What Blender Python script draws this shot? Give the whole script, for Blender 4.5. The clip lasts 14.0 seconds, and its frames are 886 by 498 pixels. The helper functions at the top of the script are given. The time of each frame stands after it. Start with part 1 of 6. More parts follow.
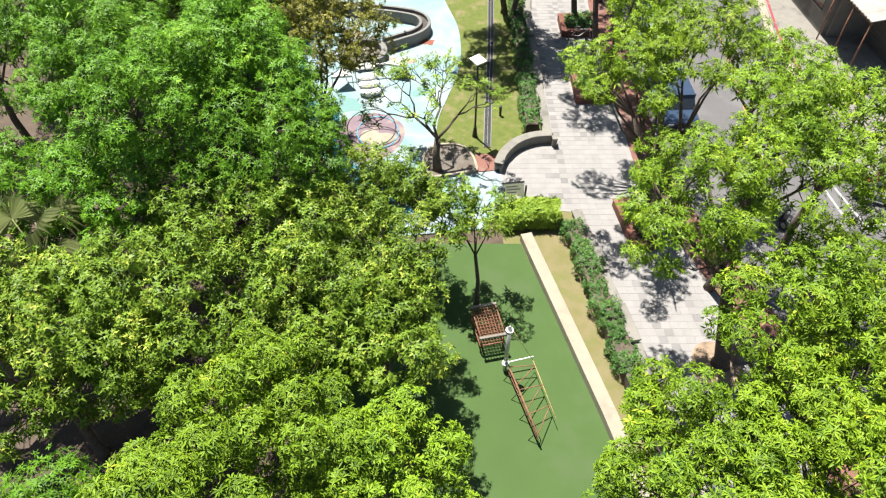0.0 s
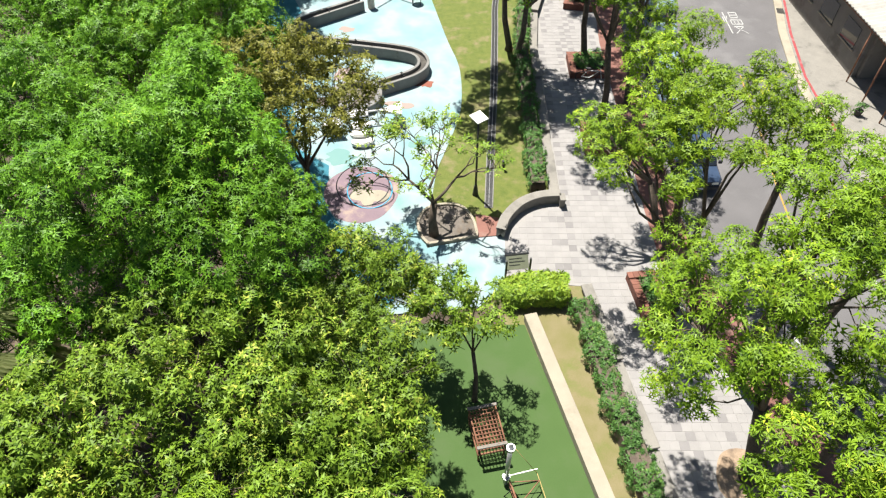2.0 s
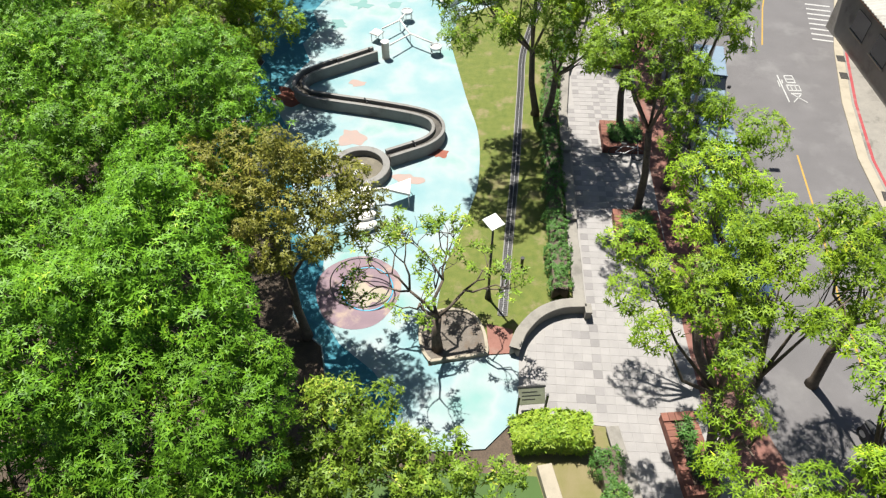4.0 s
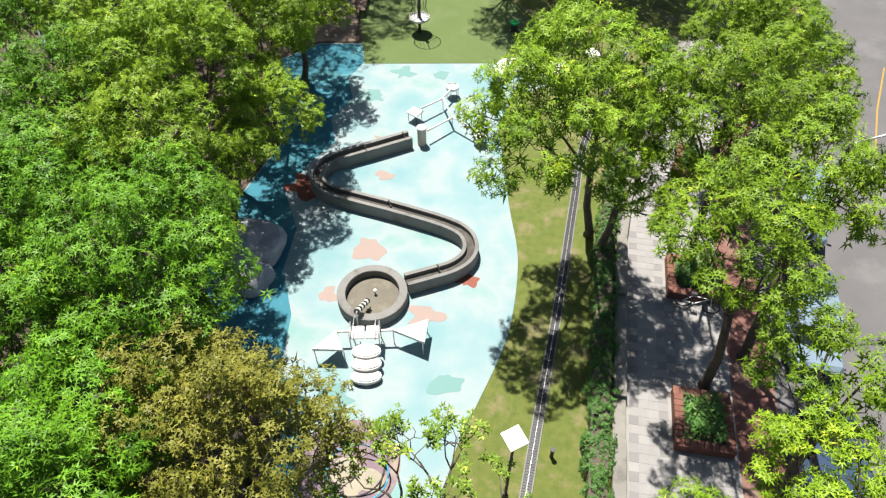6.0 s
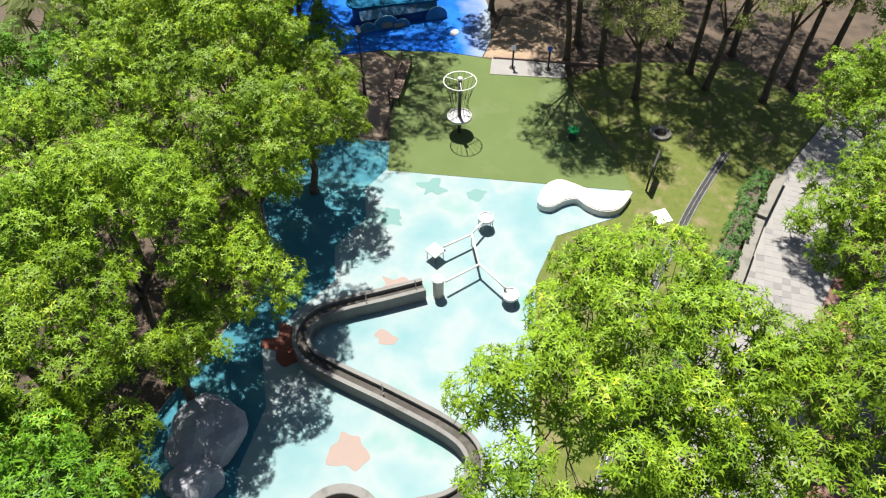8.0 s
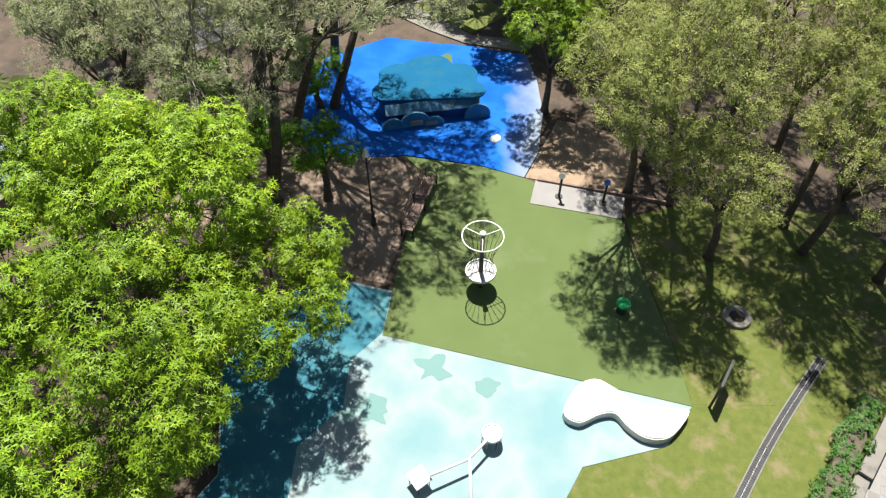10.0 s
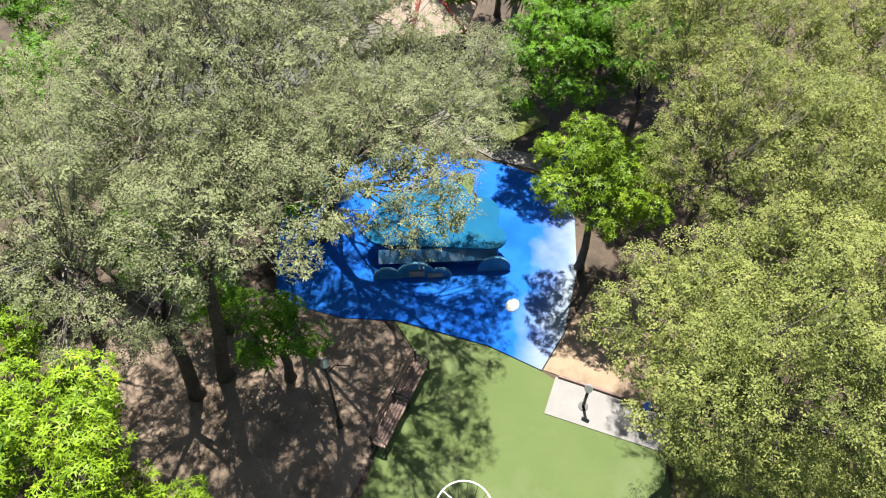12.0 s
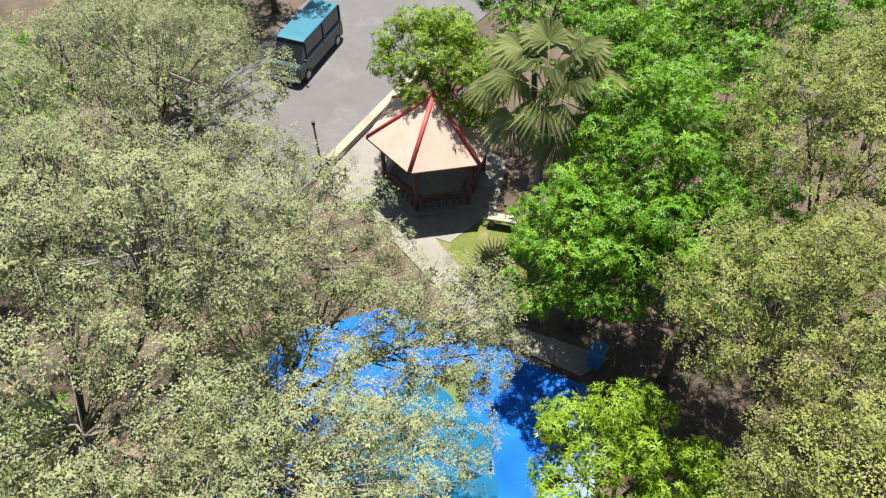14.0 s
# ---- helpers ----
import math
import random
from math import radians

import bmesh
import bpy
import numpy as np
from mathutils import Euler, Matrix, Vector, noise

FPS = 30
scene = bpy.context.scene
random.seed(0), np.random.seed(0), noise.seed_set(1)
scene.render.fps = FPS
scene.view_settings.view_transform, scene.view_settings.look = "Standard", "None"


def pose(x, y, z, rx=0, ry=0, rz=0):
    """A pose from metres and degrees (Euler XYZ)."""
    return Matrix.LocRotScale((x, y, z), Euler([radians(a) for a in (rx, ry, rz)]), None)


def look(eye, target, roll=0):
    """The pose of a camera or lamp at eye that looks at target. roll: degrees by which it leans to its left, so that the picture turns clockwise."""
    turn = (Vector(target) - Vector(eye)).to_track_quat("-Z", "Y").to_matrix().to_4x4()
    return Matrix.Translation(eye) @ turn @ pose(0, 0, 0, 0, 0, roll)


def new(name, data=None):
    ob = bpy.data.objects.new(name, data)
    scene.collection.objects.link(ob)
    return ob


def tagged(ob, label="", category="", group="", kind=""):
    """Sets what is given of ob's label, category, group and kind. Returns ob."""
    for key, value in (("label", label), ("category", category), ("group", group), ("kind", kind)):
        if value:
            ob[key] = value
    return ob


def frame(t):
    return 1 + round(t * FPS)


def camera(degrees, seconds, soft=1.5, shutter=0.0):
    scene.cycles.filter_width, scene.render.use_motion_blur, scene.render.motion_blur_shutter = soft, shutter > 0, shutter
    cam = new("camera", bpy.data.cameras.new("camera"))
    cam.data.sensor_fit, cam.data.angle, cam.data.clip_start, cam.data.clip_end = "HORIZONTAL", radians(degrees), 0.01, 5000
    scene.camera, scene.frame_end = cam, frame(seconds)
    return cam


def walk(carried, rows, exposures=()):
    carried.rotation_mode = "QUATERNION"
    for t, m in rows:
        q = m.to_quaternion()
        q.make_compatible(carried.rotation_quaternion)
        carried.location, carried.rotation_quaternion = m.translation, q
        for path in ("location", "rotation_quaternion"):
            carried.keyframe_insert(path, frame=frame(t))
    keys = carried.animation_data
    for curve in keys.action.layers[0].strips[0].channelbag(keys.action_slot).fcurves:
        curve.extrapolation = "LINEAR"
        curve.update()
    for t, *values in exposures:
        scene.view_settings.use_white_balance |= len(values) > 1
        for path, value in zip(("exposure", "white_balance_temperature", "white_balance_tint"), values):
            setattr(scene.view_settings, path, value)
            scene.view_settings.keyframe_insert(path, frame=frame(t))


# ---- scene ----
cam = camera(66.4, 14.0, soft=1.25)
METRES, EYE, TILT, LEAN, TURN = 55.0, 19.9, -48.0, 0.0, 0.0
ROWS = [
    (0.0, 0.0, 0.0, 0.0, -0.0, 0.0, 0.0),
    (0.5, 0.0014, 0.0101, 0.0114, 0.02, -0.01, 0.04),
    (1.0, 0.0029, 0.0217, 0.0245, 0.11, -0.05, 0.01),
    (1.5, 0.0045, 0.0342, 0.0386, 0.27, -0.05, -0.11),
    (2.0, 0.0065, 0.0473, 0.0536, 0.49, -0.06, -0.29),
    (2.5, 0.0086, 0.0617, 0.0699, 0.73, -0.08, -0.49),
    (5.0, 0.0189, 0.1559, 0.1769, 4.61, -0.49, -4.9),
    (5.5, 0.0201, 0.1795, 0.2031, 5.83, -0.63, -6.21),
    (6.0, 0.0208, 0.2043, 0.2313, 7.08, -0.82, -7.51),
    (6.5, 0.0209, 0.2303, 0.2611, 8.37, -1.1, -8.78),
    (7.0, 0.0199, 0.2577, 0.2918, 9.66, -1.39, -10.11),
    (7.5, 0.0176, 0.2859, 0.3235, 11.02, -1.74, -11.5),
    (8.0, 0.0137, 0.3143, 0.3559, 12.33, -2.14, -12.91),
    (10.5, -0.0232, 0.4563, 0.512, 19.1, -4.42, -19.78),
    (11.0, -0.0348, 0.4847, 0.5419, 20.29, -4.78, -20.92),
    (11.5, -0.0474, 0.5134, 0.572, 21.57, -5.23, -22.06),
    (12.0, -0.062, 0.5416, 0.6023, 22.7, -5.76, -23.22),
    (12.5, -0.0771, 0.5705, 0.6323, 23.92, -6.25, -24.17),
    (13.0, -0.0937, 0.5992, 0.6631, 25.15, -6.9, -25.04),
    (13.5, -0.112, 0.6274, 0.693, 26.29, -7.49, -26.04),
    (14.0, -0.1314, 0.6549, 0.7229, 27.49, -8.21, -27.06),
]
walk(cam, [(t, pose(0, 0, EYE, TILT, LEAN, TURN) @ pose(METRES * x, METRES * y, METRES * z, 90 + pitch, roll, yaw)) for t, x, y, z, yaw, pitch, roll in ROWS],
     exposures=[(0.0, 1.30), (2.7, 1.18), (5.0, 1.07), (8.2, 1.07), (11.0, 1.20), (12.5, 1.34), (14.0, 1.30)])

# ---- light ----
SUN_FROM = Vector((-0.20, 0.29, 0.94)).normalized()
world = bpy.data.worlds.new("sky")
scene.world = world
world.use_nodes = True
wn = world.node_tree
sky = wn.nodes.new("ShaderNodeTexSky")
sky.sky_type = "NISHITA"
sky.sun_disc = False
sky.sun_elevation = math.asin(SUN_FROM.z)
sky.sun_rotation = math.atan2(SUN_FROM.x, SUN_FROM.y)
wn.links.new(sky.outputs[0], wn.nodes["Background"].inputs[0])
wn.nodes["Background"].inputs[1].default_value = 0.05
sun = new("sun", bpy.data.lights.new("sun", "SUN"))
sun.data.energy = 5.2
sun.data.angle = radians(0.6)
sun.data.color = (1.0, 0.96, 0.88)
sun.matrix_world = look(SUN_FROM * 60, (0, 0, 0))


# ---- materials ----
def mat(name, c1, c2=None, rough=0.8, scale=4.0, bump=0.0, fine=40.0, metal=0.0, rand=0.0, stain=None, stain_scale=0.6, spec=0.3, translucent=0.0, island=False):
    """Two-scale noise colour between c1 and c2, an optional stain colour, bump, and a random shift per object or island."""
    m = bpy.data.materials.new(name)
    m.use_nodes = True
    nt = m.node_tree
    N, L = nt.nodes, nt.links
    b = N["Principled BSDF"]
    b.inputs["Roughness"].default_value = rough
    b.inputs["Metallic"].default_value = metal
    b.inputs["Specular IOR Level"].default_value = spec
    co = N.new("ShaderNodeNewGeometry").outputs["Position"]
    n1 = N.new("ShaderNodeTexNoise")
    n1.inputs["Scale"].default_value = scale
    n1.inputs["Detail"].default_value = 5
    n2 = N.new("ShaderNodeTexNoise")
    n2.inputs["Scale"].default_value = fine
    n2.inputs["Detail"].default_value = 3
    L.new(co, n1.inputs["Vector"])
    L.new(co, n2.inputs["Vector"])
    add = N.new("ShaderNodeMath")
    add.operation = "MULTIPLY_ADD"
    add.inputs[1].default_value = 0.5
    half = N.new("ShaderNodeMath")
    half.operation = "MULTIPLY"
    half.inputs[1].default_value = 0.5
    L.new(n1.outputs["Fac"], add.inputs[0])
    L.new(n2.outputs["Fac"], half.inputs[0])
    L.new(half.outputs[0], add.inputs[2])
    ramp = N.new("ShaderNodeValToRGB")
    c2 = c2 or tuple(v * 0.75 for v in c1)
    ramp.color_ramp.elements[0].position, ramp.color_ramp.elements[1].position = 0.36, 0.64
    ramp.color_ramp.elements[0].color, ramp.color_ramp.elements[1].color = (*c2, 1), (*c1, 1)
    L.new(add.outputs[0], ramp.inputs[0])
    out = ramp.outputs[0]
    if stain:
        n3 = N.new("ShaderNodeTexNoise")
        n3.inputs["Scale"].default_value = stain_scale
        n3.inputs["Detail"].default_value = 6
        n3.inputs["Roughness"].default_value = 0.65
        L.new(co, n3.inputs["Vector"])
        r3 = N.new("ShaderNodeValToRGB")
        r3.color_ramp.elements[0].position, r3.color_ramp.elements[1].position = 0.52, 0.66
        L.new(n3.outputs["Fac"], r3.inputs[0])
        mx = N.new("ShaderNodeMix")
        mx.data_type = "RGBA"
        L.new(r3.outputs[0], mx.inputs[0])
        L.new(out, mx.inputs[6])
        mx.inputs[7].default_value = (*stain, 1)
        out = mx.outputs[2]
    if rand:
        hs = N.new("ShaderNodeHueSaturation")
        mr = N.new("ShaderNodeMapRange")
        mr.inputs["To Min"].default_value, mr.inputs["To Max"].default_value = 1 - rand, 1 + rand
        if island:
            L.new(N.new("ShaderNodeNewGeometry").outputs["Random Per Island"], mr.inputs[0])
        else:
            L.new(N.new("ShaderNodeObjectInfo").outputs["Random"], mr.inputs[0])
        L.new(mr.outputs[0], hs.inputs["Value"])
        L.new(out, hs.inputs["Color"])
        out = hs.outputs[0]
    L.new(out, b.inputs["Base Color"])
    if bump:
        bp = N.new("ShaderNodeBump")
        bp.inputs["Strength"].default_value = bump
        bp.inputs["Distance"].default_value = 0.02
        L.new(n2.outputs["Fac"], bp.inputs["Height"])
        L.new(bp.outputs[0], b.inputs["Normal"])
    if translucent:
        tr = N.new("ShaderNodeBsdfTranslucent")
        L.new(out, tr.inputs["Color"])
        sh = N.new("ShaderNodeMixShader")
        sh.inputs[0].default_value = translucent
        L.new(b.outputs[0], sh.inputs[1])
        L.new(tr.outputs[0], sh.inputs[2])
        L.new(sh.outputs[0], N["Material Output"].inputs["Surface"])
    return m


def leafy(name, c1, c2, tip, rough=0.5, translucent=0.14, tips=0.8):
    """Leaves: each its own shade between c1 and c2, a few of the tip colour, a patchy shift across the crown."""
    m = mat(name, c1, c2, rough=rough, spec=0.2)
    nt = m.node_tree
    N, L = nt.nodes, nt.links
    for n in list(N):
        if n.type in ("TEX_NOISE", "VALTORGB", "MATH", "NEW_GEOMETRY"):
            N.remove(n)
    geo = N.new("ShaderNodeNewGeometry")
    noise_n = N.new("ShaderNodeTexNoise")
    noise_n.inputs["Scale"].default_value = 0.9
    noise_n.inputs["Detail"].default_value = 3
    L.new(geo.outputs["Position"], noise_n.inputs["Vector"])
    add = N.new("ShaderNodeMath")
    add.operation = "MULTIPLY_ADD"
    add.inputs[1].default_value = 0.55
    L.new(geo.outputs["Random Per Island"], add.inputs[0])
    sub = N.new("ShaderNodeMapRange")
    sub.inputs["From Min"].default_value, sub.inputs["From Max"].default_value = 0.3, 0.7
    sub.inputs["To Min"].default_value, sub.inputs["To Max"].default_value = 0.0, 0.45
    L.new(noise_n.outputs["Fac"], sub.inputs[0])
    L.new(sub.outputs[0], add.inputs[2])
    ramp = N.new("ShaderNodeValToRGB")
    e = ramp.color_ramp.elements
    e[0].position, e[0].color = 0.1, (*c2, 1)
    e[1].position, e[1].color = 0.6, (*c1, 1)
    k = e.new(tips)
    k.color = (*c1, 1)
    k = e.new(min(0.99, tips + 0.1))
    k.color = (*tip, 1)
    L.new(add.outputs[0], ramp.inputs[0])
    hs = N.new("ShaderNodeHueSaturation")
    mr = N.new("ShaderNodeMapRange")
    mr.inputs["To Min"].default_value, mr.inputs["To Max"].default_value = 0.85, 1.15
    L.new(N.new("ShaderNodeObjectInfo").outputs["Random"], mr.inputs[0])
    L.new(mr.outputs[0], hs.inputs["Value"])
    L.new(ramp.outputs[0], hs.inputs["Color"])
    b = N["Principled BSDF"]
    L.new(hs.outputs[0], b.inputs["Base Color"])
    tr = N.new("ShaderNodeBsdfTranslucent")
    L.new(hs.outputs[0], tr.inputs["Color"])
    sh = N.new("ShaderNodeMixShader")
    sh.inputs[0].default_value = translucent
    L.new(b.outputs[0], sh.inputs[1])
    L.new(tr.outputs[0], sh.inputs[2])
    L.new(sh.outputs[0], N["Material Output"].inputs["Surface"])
    return m


M_DIRT = mat("dirt", (0.105, 0.074, 0.052), (0.052, 0.038, 0.027), scale=1.3, fine=22, bump=0.6, stain=(0.042, 0.033, 0.022), stain_scale=0.5)
M_LAWN = mat("lawn", (0.125, 0.138, 0.030), (0.070, 0.100, 0.015), scale=3.2, fine=70, bump=0.9, stain=(0.175, 0.150, 0.072), stain_scale=0.9)
M_DRYLAWN = mat("dry_lawn", (0.19, 0.155, 0.085), (0.13, 0.125, 0.04), scale=1.4, fine=60, bump=0.8, stain=(0.12, 0.135, 0.035), stain_scale=0.8)
M_COURT = mat("court_paint", (0.060, 0.103, 0.033), (0.052, 0.091, 0.029), scale=0.7, fine=25, rough=0.9, spec=0.1, stain=(0.066, 0.100, 0.040), stain_scale=0.35)
M_TURF = mat("green_rubber", (0.105, 0.142, 0.052), (0.090, 0.124, 0.044), scale=0.7, fine=35, rough=0.9, spec=0.1, bump=0.3, stain=(0.118, 0.150, 0.066), stain_scale=0.3)
M_PAVE = mat("pave_light", (0.245, 0.234, 0.226), (0.205, 0.196, 0.19), scale=2, fine=60, rough=0.75, bump=0.15, rand=0.05)
M_PAVE_JOINT = mat("pave_joint", (0.255, 0.243, 0.232), (0.215, 0.205, 0.196), scale=3, fine=50)
M_PAVE_DARK = mat("pave_grey", (0.192, 0.182, 0.179), (0.160, 0.152, 0.150), scale=2, fine=60, rough=0.75, bump=0.15, rand=0.12)
M_BRICK = mat("brick_red", (0.20, 0.085, 0.06), (0.13, 0.055, 0.04), scale=5, fine=60, rough=0.8, bump=0.3, rand=0.18)
M_PINK = mat("red_paving", (0.20, 0.095, 0.075), (0.15, 0.068, 0.052), scale=2, fine=50, rough=0.8, stain=(0.20, 0.135, 0.11), stain_scale=0.7, rand=0.1)
M_ASPHALT = mat("asphalt", (0.118, 0.112, 0.114), (0.094, 0.090, 0.091), scale=0.8, fine=70, rough=0.85, bump=0.3, stain=(0.135, 0.13, 0.13), stain_scale=0.35)
M_CONC = mat("concrete", (0.225, 0.21, 0.185), (0.165, 0.155, 0.138), scale=2.2, fine=45, rough=0.85, bump=0.3, stain=(0.125, 0.118, 0.105), stain_scale=1.1)
M_CONC_PALE = mat("concrete_pale", (0.30, 0.265, 0.205), (0.25, 0.222, 0.172), scale=2.2, fine=45, rough=0.85, bump=0.2, stain=(0.22, 0.195, 0.15), stain_scale=1.0)
M_CONC_DARK = mat("concrete_dark", (0.075, 0.068, 0.06), (0.045, 0.042, 0.038), scale=2.5, fine=45, rough=0.9, bump=0.3, stain=(0.11, 0.10, 0.085), stain_scale=1.4)
M_BARK = mat("bark", (0.125, 0.098, 0.075), (0.06, 0.047, 0.036), scale=5, fine=30, rough=0.9, bump=0.7)
M_BARK_GREY = mat("bark_grey", (0.25, 0.225, 0.195), (0.15, 0.135, 0.118), scale=5, fine=30, rough=0.9, bump=0.6)
M_WHITE = mat("white_paint", (0.80, 0.79, 0.76), (0.68, 0.67, 0.64), scale=2, fine=30, rough=0.5)
M_STEEL = mat("steel", (0.55, 0.55, 0.56), (0.42, 0.42, 0.43), scale=6, fine=50, rough=0.4, metal=0.6)
M_DARKMETAL = mat("dark_metal", (0.06, 0.06, 0.06), (0.035, 0.035, 0.035), rough=0.5, metal=0.4)
M_RUST = mat("rusty_steel", (0.30, 0.15, 0.09), (0.16, 0.08, 0.05), scale=8, fine=50, rough=0.85, metal=0.2)
M_MANGO = leafy("mango_leaf", (0.178, 0.288, 0.015), (0.040, 0.090, 0.005), (0.41, 0.47, 0.034))
M_MANGO_DEEP = leafy("mango_leaf_deep", (0.120, 0.264, 0.014), (0.025, 0.080, 0.005), (0.30, 0.43, 0.034), tips=0.82)
M_MANGO_YELLOW = leafy("mango_leaf_yellow", (0.205, 0.315, 0.016), (0.050, 0.112, 0.006), (0.45, 0.48, 0.04))
M_OLIVE = leafy("olive_leaf", (0.155, 0.250, 0.022), (0.046, 0.090, 0.008), (0.36, 0.41, 0.06), tips=0.72)
M_LONGAN = leafy("longan_leaf", (0.215, 0.215, 0.034), (0.085, 0.095, 0.015), (0.34, 0.29, 0.06), tips=0.82)
M_GREYLEAF = leafy("grey_leaf", (0.275, 0.298, 0.150), (0.185, 0.205, 0.098), (0.34, 0.335, 0.18), rough=0.7, tips=0.85, translucent=0.3)
M_ACACIA = leafy("acacia_leaf", (0.285, 0.312, 0.090), (0.140, 0.178, 0.046), (0.42, 0.39, 0.14), rough=0.65, tips=0.8, translucent=0.3)
M_HEDGE = leafy("hedge_leaf", (0.075, 0.17, 0.035), (0.04, 0.10, 0.02), (0.16, 0.26, 0.05))
M_SHRUB = leafy("shrub_leaf", (0.26, 0.36, 0.035), (0.13, 0.24, 0.02), (0.45, 0.48, 0.06))
M_PALM = leafy("palm_leaf", (0.40, 0.44, 0.20), (0.20, 0.26, 0.09), (0.52, 0.50, 0.30), tips=0.8, rough=0.35, translucent=0.45)


def rubber(name, stops, patch, scale):
    """Poured rubber: broad cloudy fields of colour with granules and splashes of a second colour."""
    m = mat(name, stops[0], stops[1], rough=0.9, scale=scale, fine=60, bump=0.25, spec=0.08)
    N, L = m.node_tree.nodes, m.node_tree.links
    b = N["Principled BSDF"]
    geo = N.new("ShaderNodeNewGeometry")
    n1 = N.new("ShaderNodeTexNoise")
    n1.inputs["Scale"].default_value, n1.inputs["Detail"].default_value = 0.38, 4
    L.new(geo.outputs["Position"], n1.inputs["Vector"])
    r = N.new("ShaderNodeValToRGB")
    e = r.color_ramp.elements
    e[0].position, e[0].color = 0.34, (*stops[0], 1)
    e[1].position, e[1].color = 0.46, (*stops[1], 1)
    for p, c in zip((0.55, 0.68), stops[2:]):
        k = e.new(p)
        k.color = (*c, 1)
    L.new(n1.outputs["Fac"], r.inputs[0])
    n2 = N.new("ShaderNodeTexNoise")
    n2.inputs["Scale"].default_value, n2.inputs["Detail"].default_value = 55, 2
    L.new(geo.outputs["Position"], n2.inputs["Vector"])
    hs = N.new("ShaderNodeHueSaturation")
    mr = N.new("ShaderNodeMapRange")
    mr.inputs["To Min"].default_value, mr.inputs["To Max"].default_value = 0.86, 1.12
    L.new(n2.outputs["Fac"], mr.inputs[0])
    L.new(mr.outputs[0], hs.inputs["Value"])
    L.new(r.outputs[0], hs.inputs["Color"])
    L.new(hs.outputs[0], b.inputs["Base Color"])
    return m


M_AQUA = rubber("aqua_rubber", [(0.160, 0.268, 0.286), (0.206, 0.290, 0.302), (0.258, 0.302, 0.310), (0.164, 0.282, 0.268)], None, 0.4)
M_BLUE = rubber("blue_rubber", [(0.006, 0.080, 0.41), (0.009, 0.100, 0.46), (0.014, 0.122, 0.47), (0.009, 0.092, 0.43)], None, 0.4)
bn_, bl_ = M_BLUE.node_tree.nodes, M_BLUE.node_tree.links
bp_ = bn_["Principled BSDF"]
blue_out = bp_.inputs["Base Color"].links[0].from_socket
# blue turns pale towards the east edge, its border broken by noise
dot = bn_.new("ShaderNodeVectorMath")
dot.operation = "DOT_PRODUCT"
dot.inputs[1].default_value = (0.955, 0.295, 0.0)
pale_noise = bn_.new("ShaderNodeTexNoise")
pale_noise.inputs["Scale"].default_value, pale_noise.inputs["Detail"].default_value = 0.9, 5
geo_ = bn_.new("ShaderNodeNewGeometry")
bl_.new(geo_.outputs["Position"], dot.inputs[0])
bl_.new(geo_.outputs["Position"], pale_noise.inputs["Vector"])
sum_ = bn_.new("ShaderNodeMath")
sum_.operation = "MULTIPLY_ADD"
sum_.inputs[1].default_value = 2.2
bl_.new(pale_noise.outputs["Fac"], sum_.inputs[0])
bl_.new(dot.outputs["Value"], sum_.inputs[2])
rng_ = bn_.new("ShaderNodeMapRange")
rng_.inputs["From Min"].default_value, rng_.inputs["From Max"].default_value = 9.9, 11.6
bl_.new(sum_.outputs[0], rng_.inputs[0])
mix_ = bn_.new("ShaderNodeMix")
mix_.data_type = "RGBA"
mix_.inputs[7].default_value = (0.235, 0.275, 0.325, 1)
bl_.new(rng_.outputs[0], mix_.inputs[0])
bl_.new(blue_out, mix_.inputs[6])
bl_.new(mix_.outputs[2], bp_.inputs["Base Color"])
M_CORAL = mat("coral_rubber", (0.285, 0.205, 0.178), (0.245, 0.20, 0.18), scale=3, fine=60, rough=0.85, bump=0.2)


# ---- builders ----
def link_mesh(name, verts, faces, material, parent=None, label="", smooth=False):
    me = bpy.data.meshes.new(name)
    me.from_pydata([tuple(v) for v in verts], [], [tuple(f) for f in faces])
    me.materials.append(material)
    if smooth:
        me.polygons.foreach_set("use_smooth", [True] * len(me.polygons))
    me.update()
    ob = new(name, me)
    if parent:
        ob.parent = parent
    if label:
        ob["label"] = label
    return ob


def part(name, bm, material, parent=None, label="", smooth=False):
    me = bpy.data.meshes.new(name)
    bmesh.ops.recalc_face_normals(bm, faces=bm.faces)
    bm.to_mesh(me)
    bm.free()
    me.materials.append(material)
    if smooth:
        me.polygons.foreach_set("use_smooth", [True] * len(me.polygons))
    ob = new(name, me)
    if parent:
        ob.parent = parent
    if label:
        ob["label"] = label
    return ob


def thing(name, at, label, category, group="", turn=0, kind=""):
    ob = new(name)
    ob.empty_display_size = 0.2
    ob.matrix_world = pose(*at, 0, 0, turn)
    return tagged(ob, label, category, group, kind)


def curve_pts(pts, steps=6, closed=True):
    """Catmull-Rom through the points."""
    n, out = len(pts), []
    for i in range(n if closed else n - 1):
        g = [Vector(pts[(i + k) % n] if closed else pts[min(max(i + k, 0), n - 1)]) for k in (-1, 0, 1, 2)]
        for s in range(steps):
            t = s / steps
            out.append(0.5 * (2 * g[1] + (g[2] - g[0]) * t + (2 * g[0] - 5 * g[1] + 4 * g[2] - g[3]) * t * t + (3 * g[1] - g[0] - 3 * g[2] + g[3]) * t ** 3))
    if not closed:
        out.append(Vector(pts[-1]))
    return out


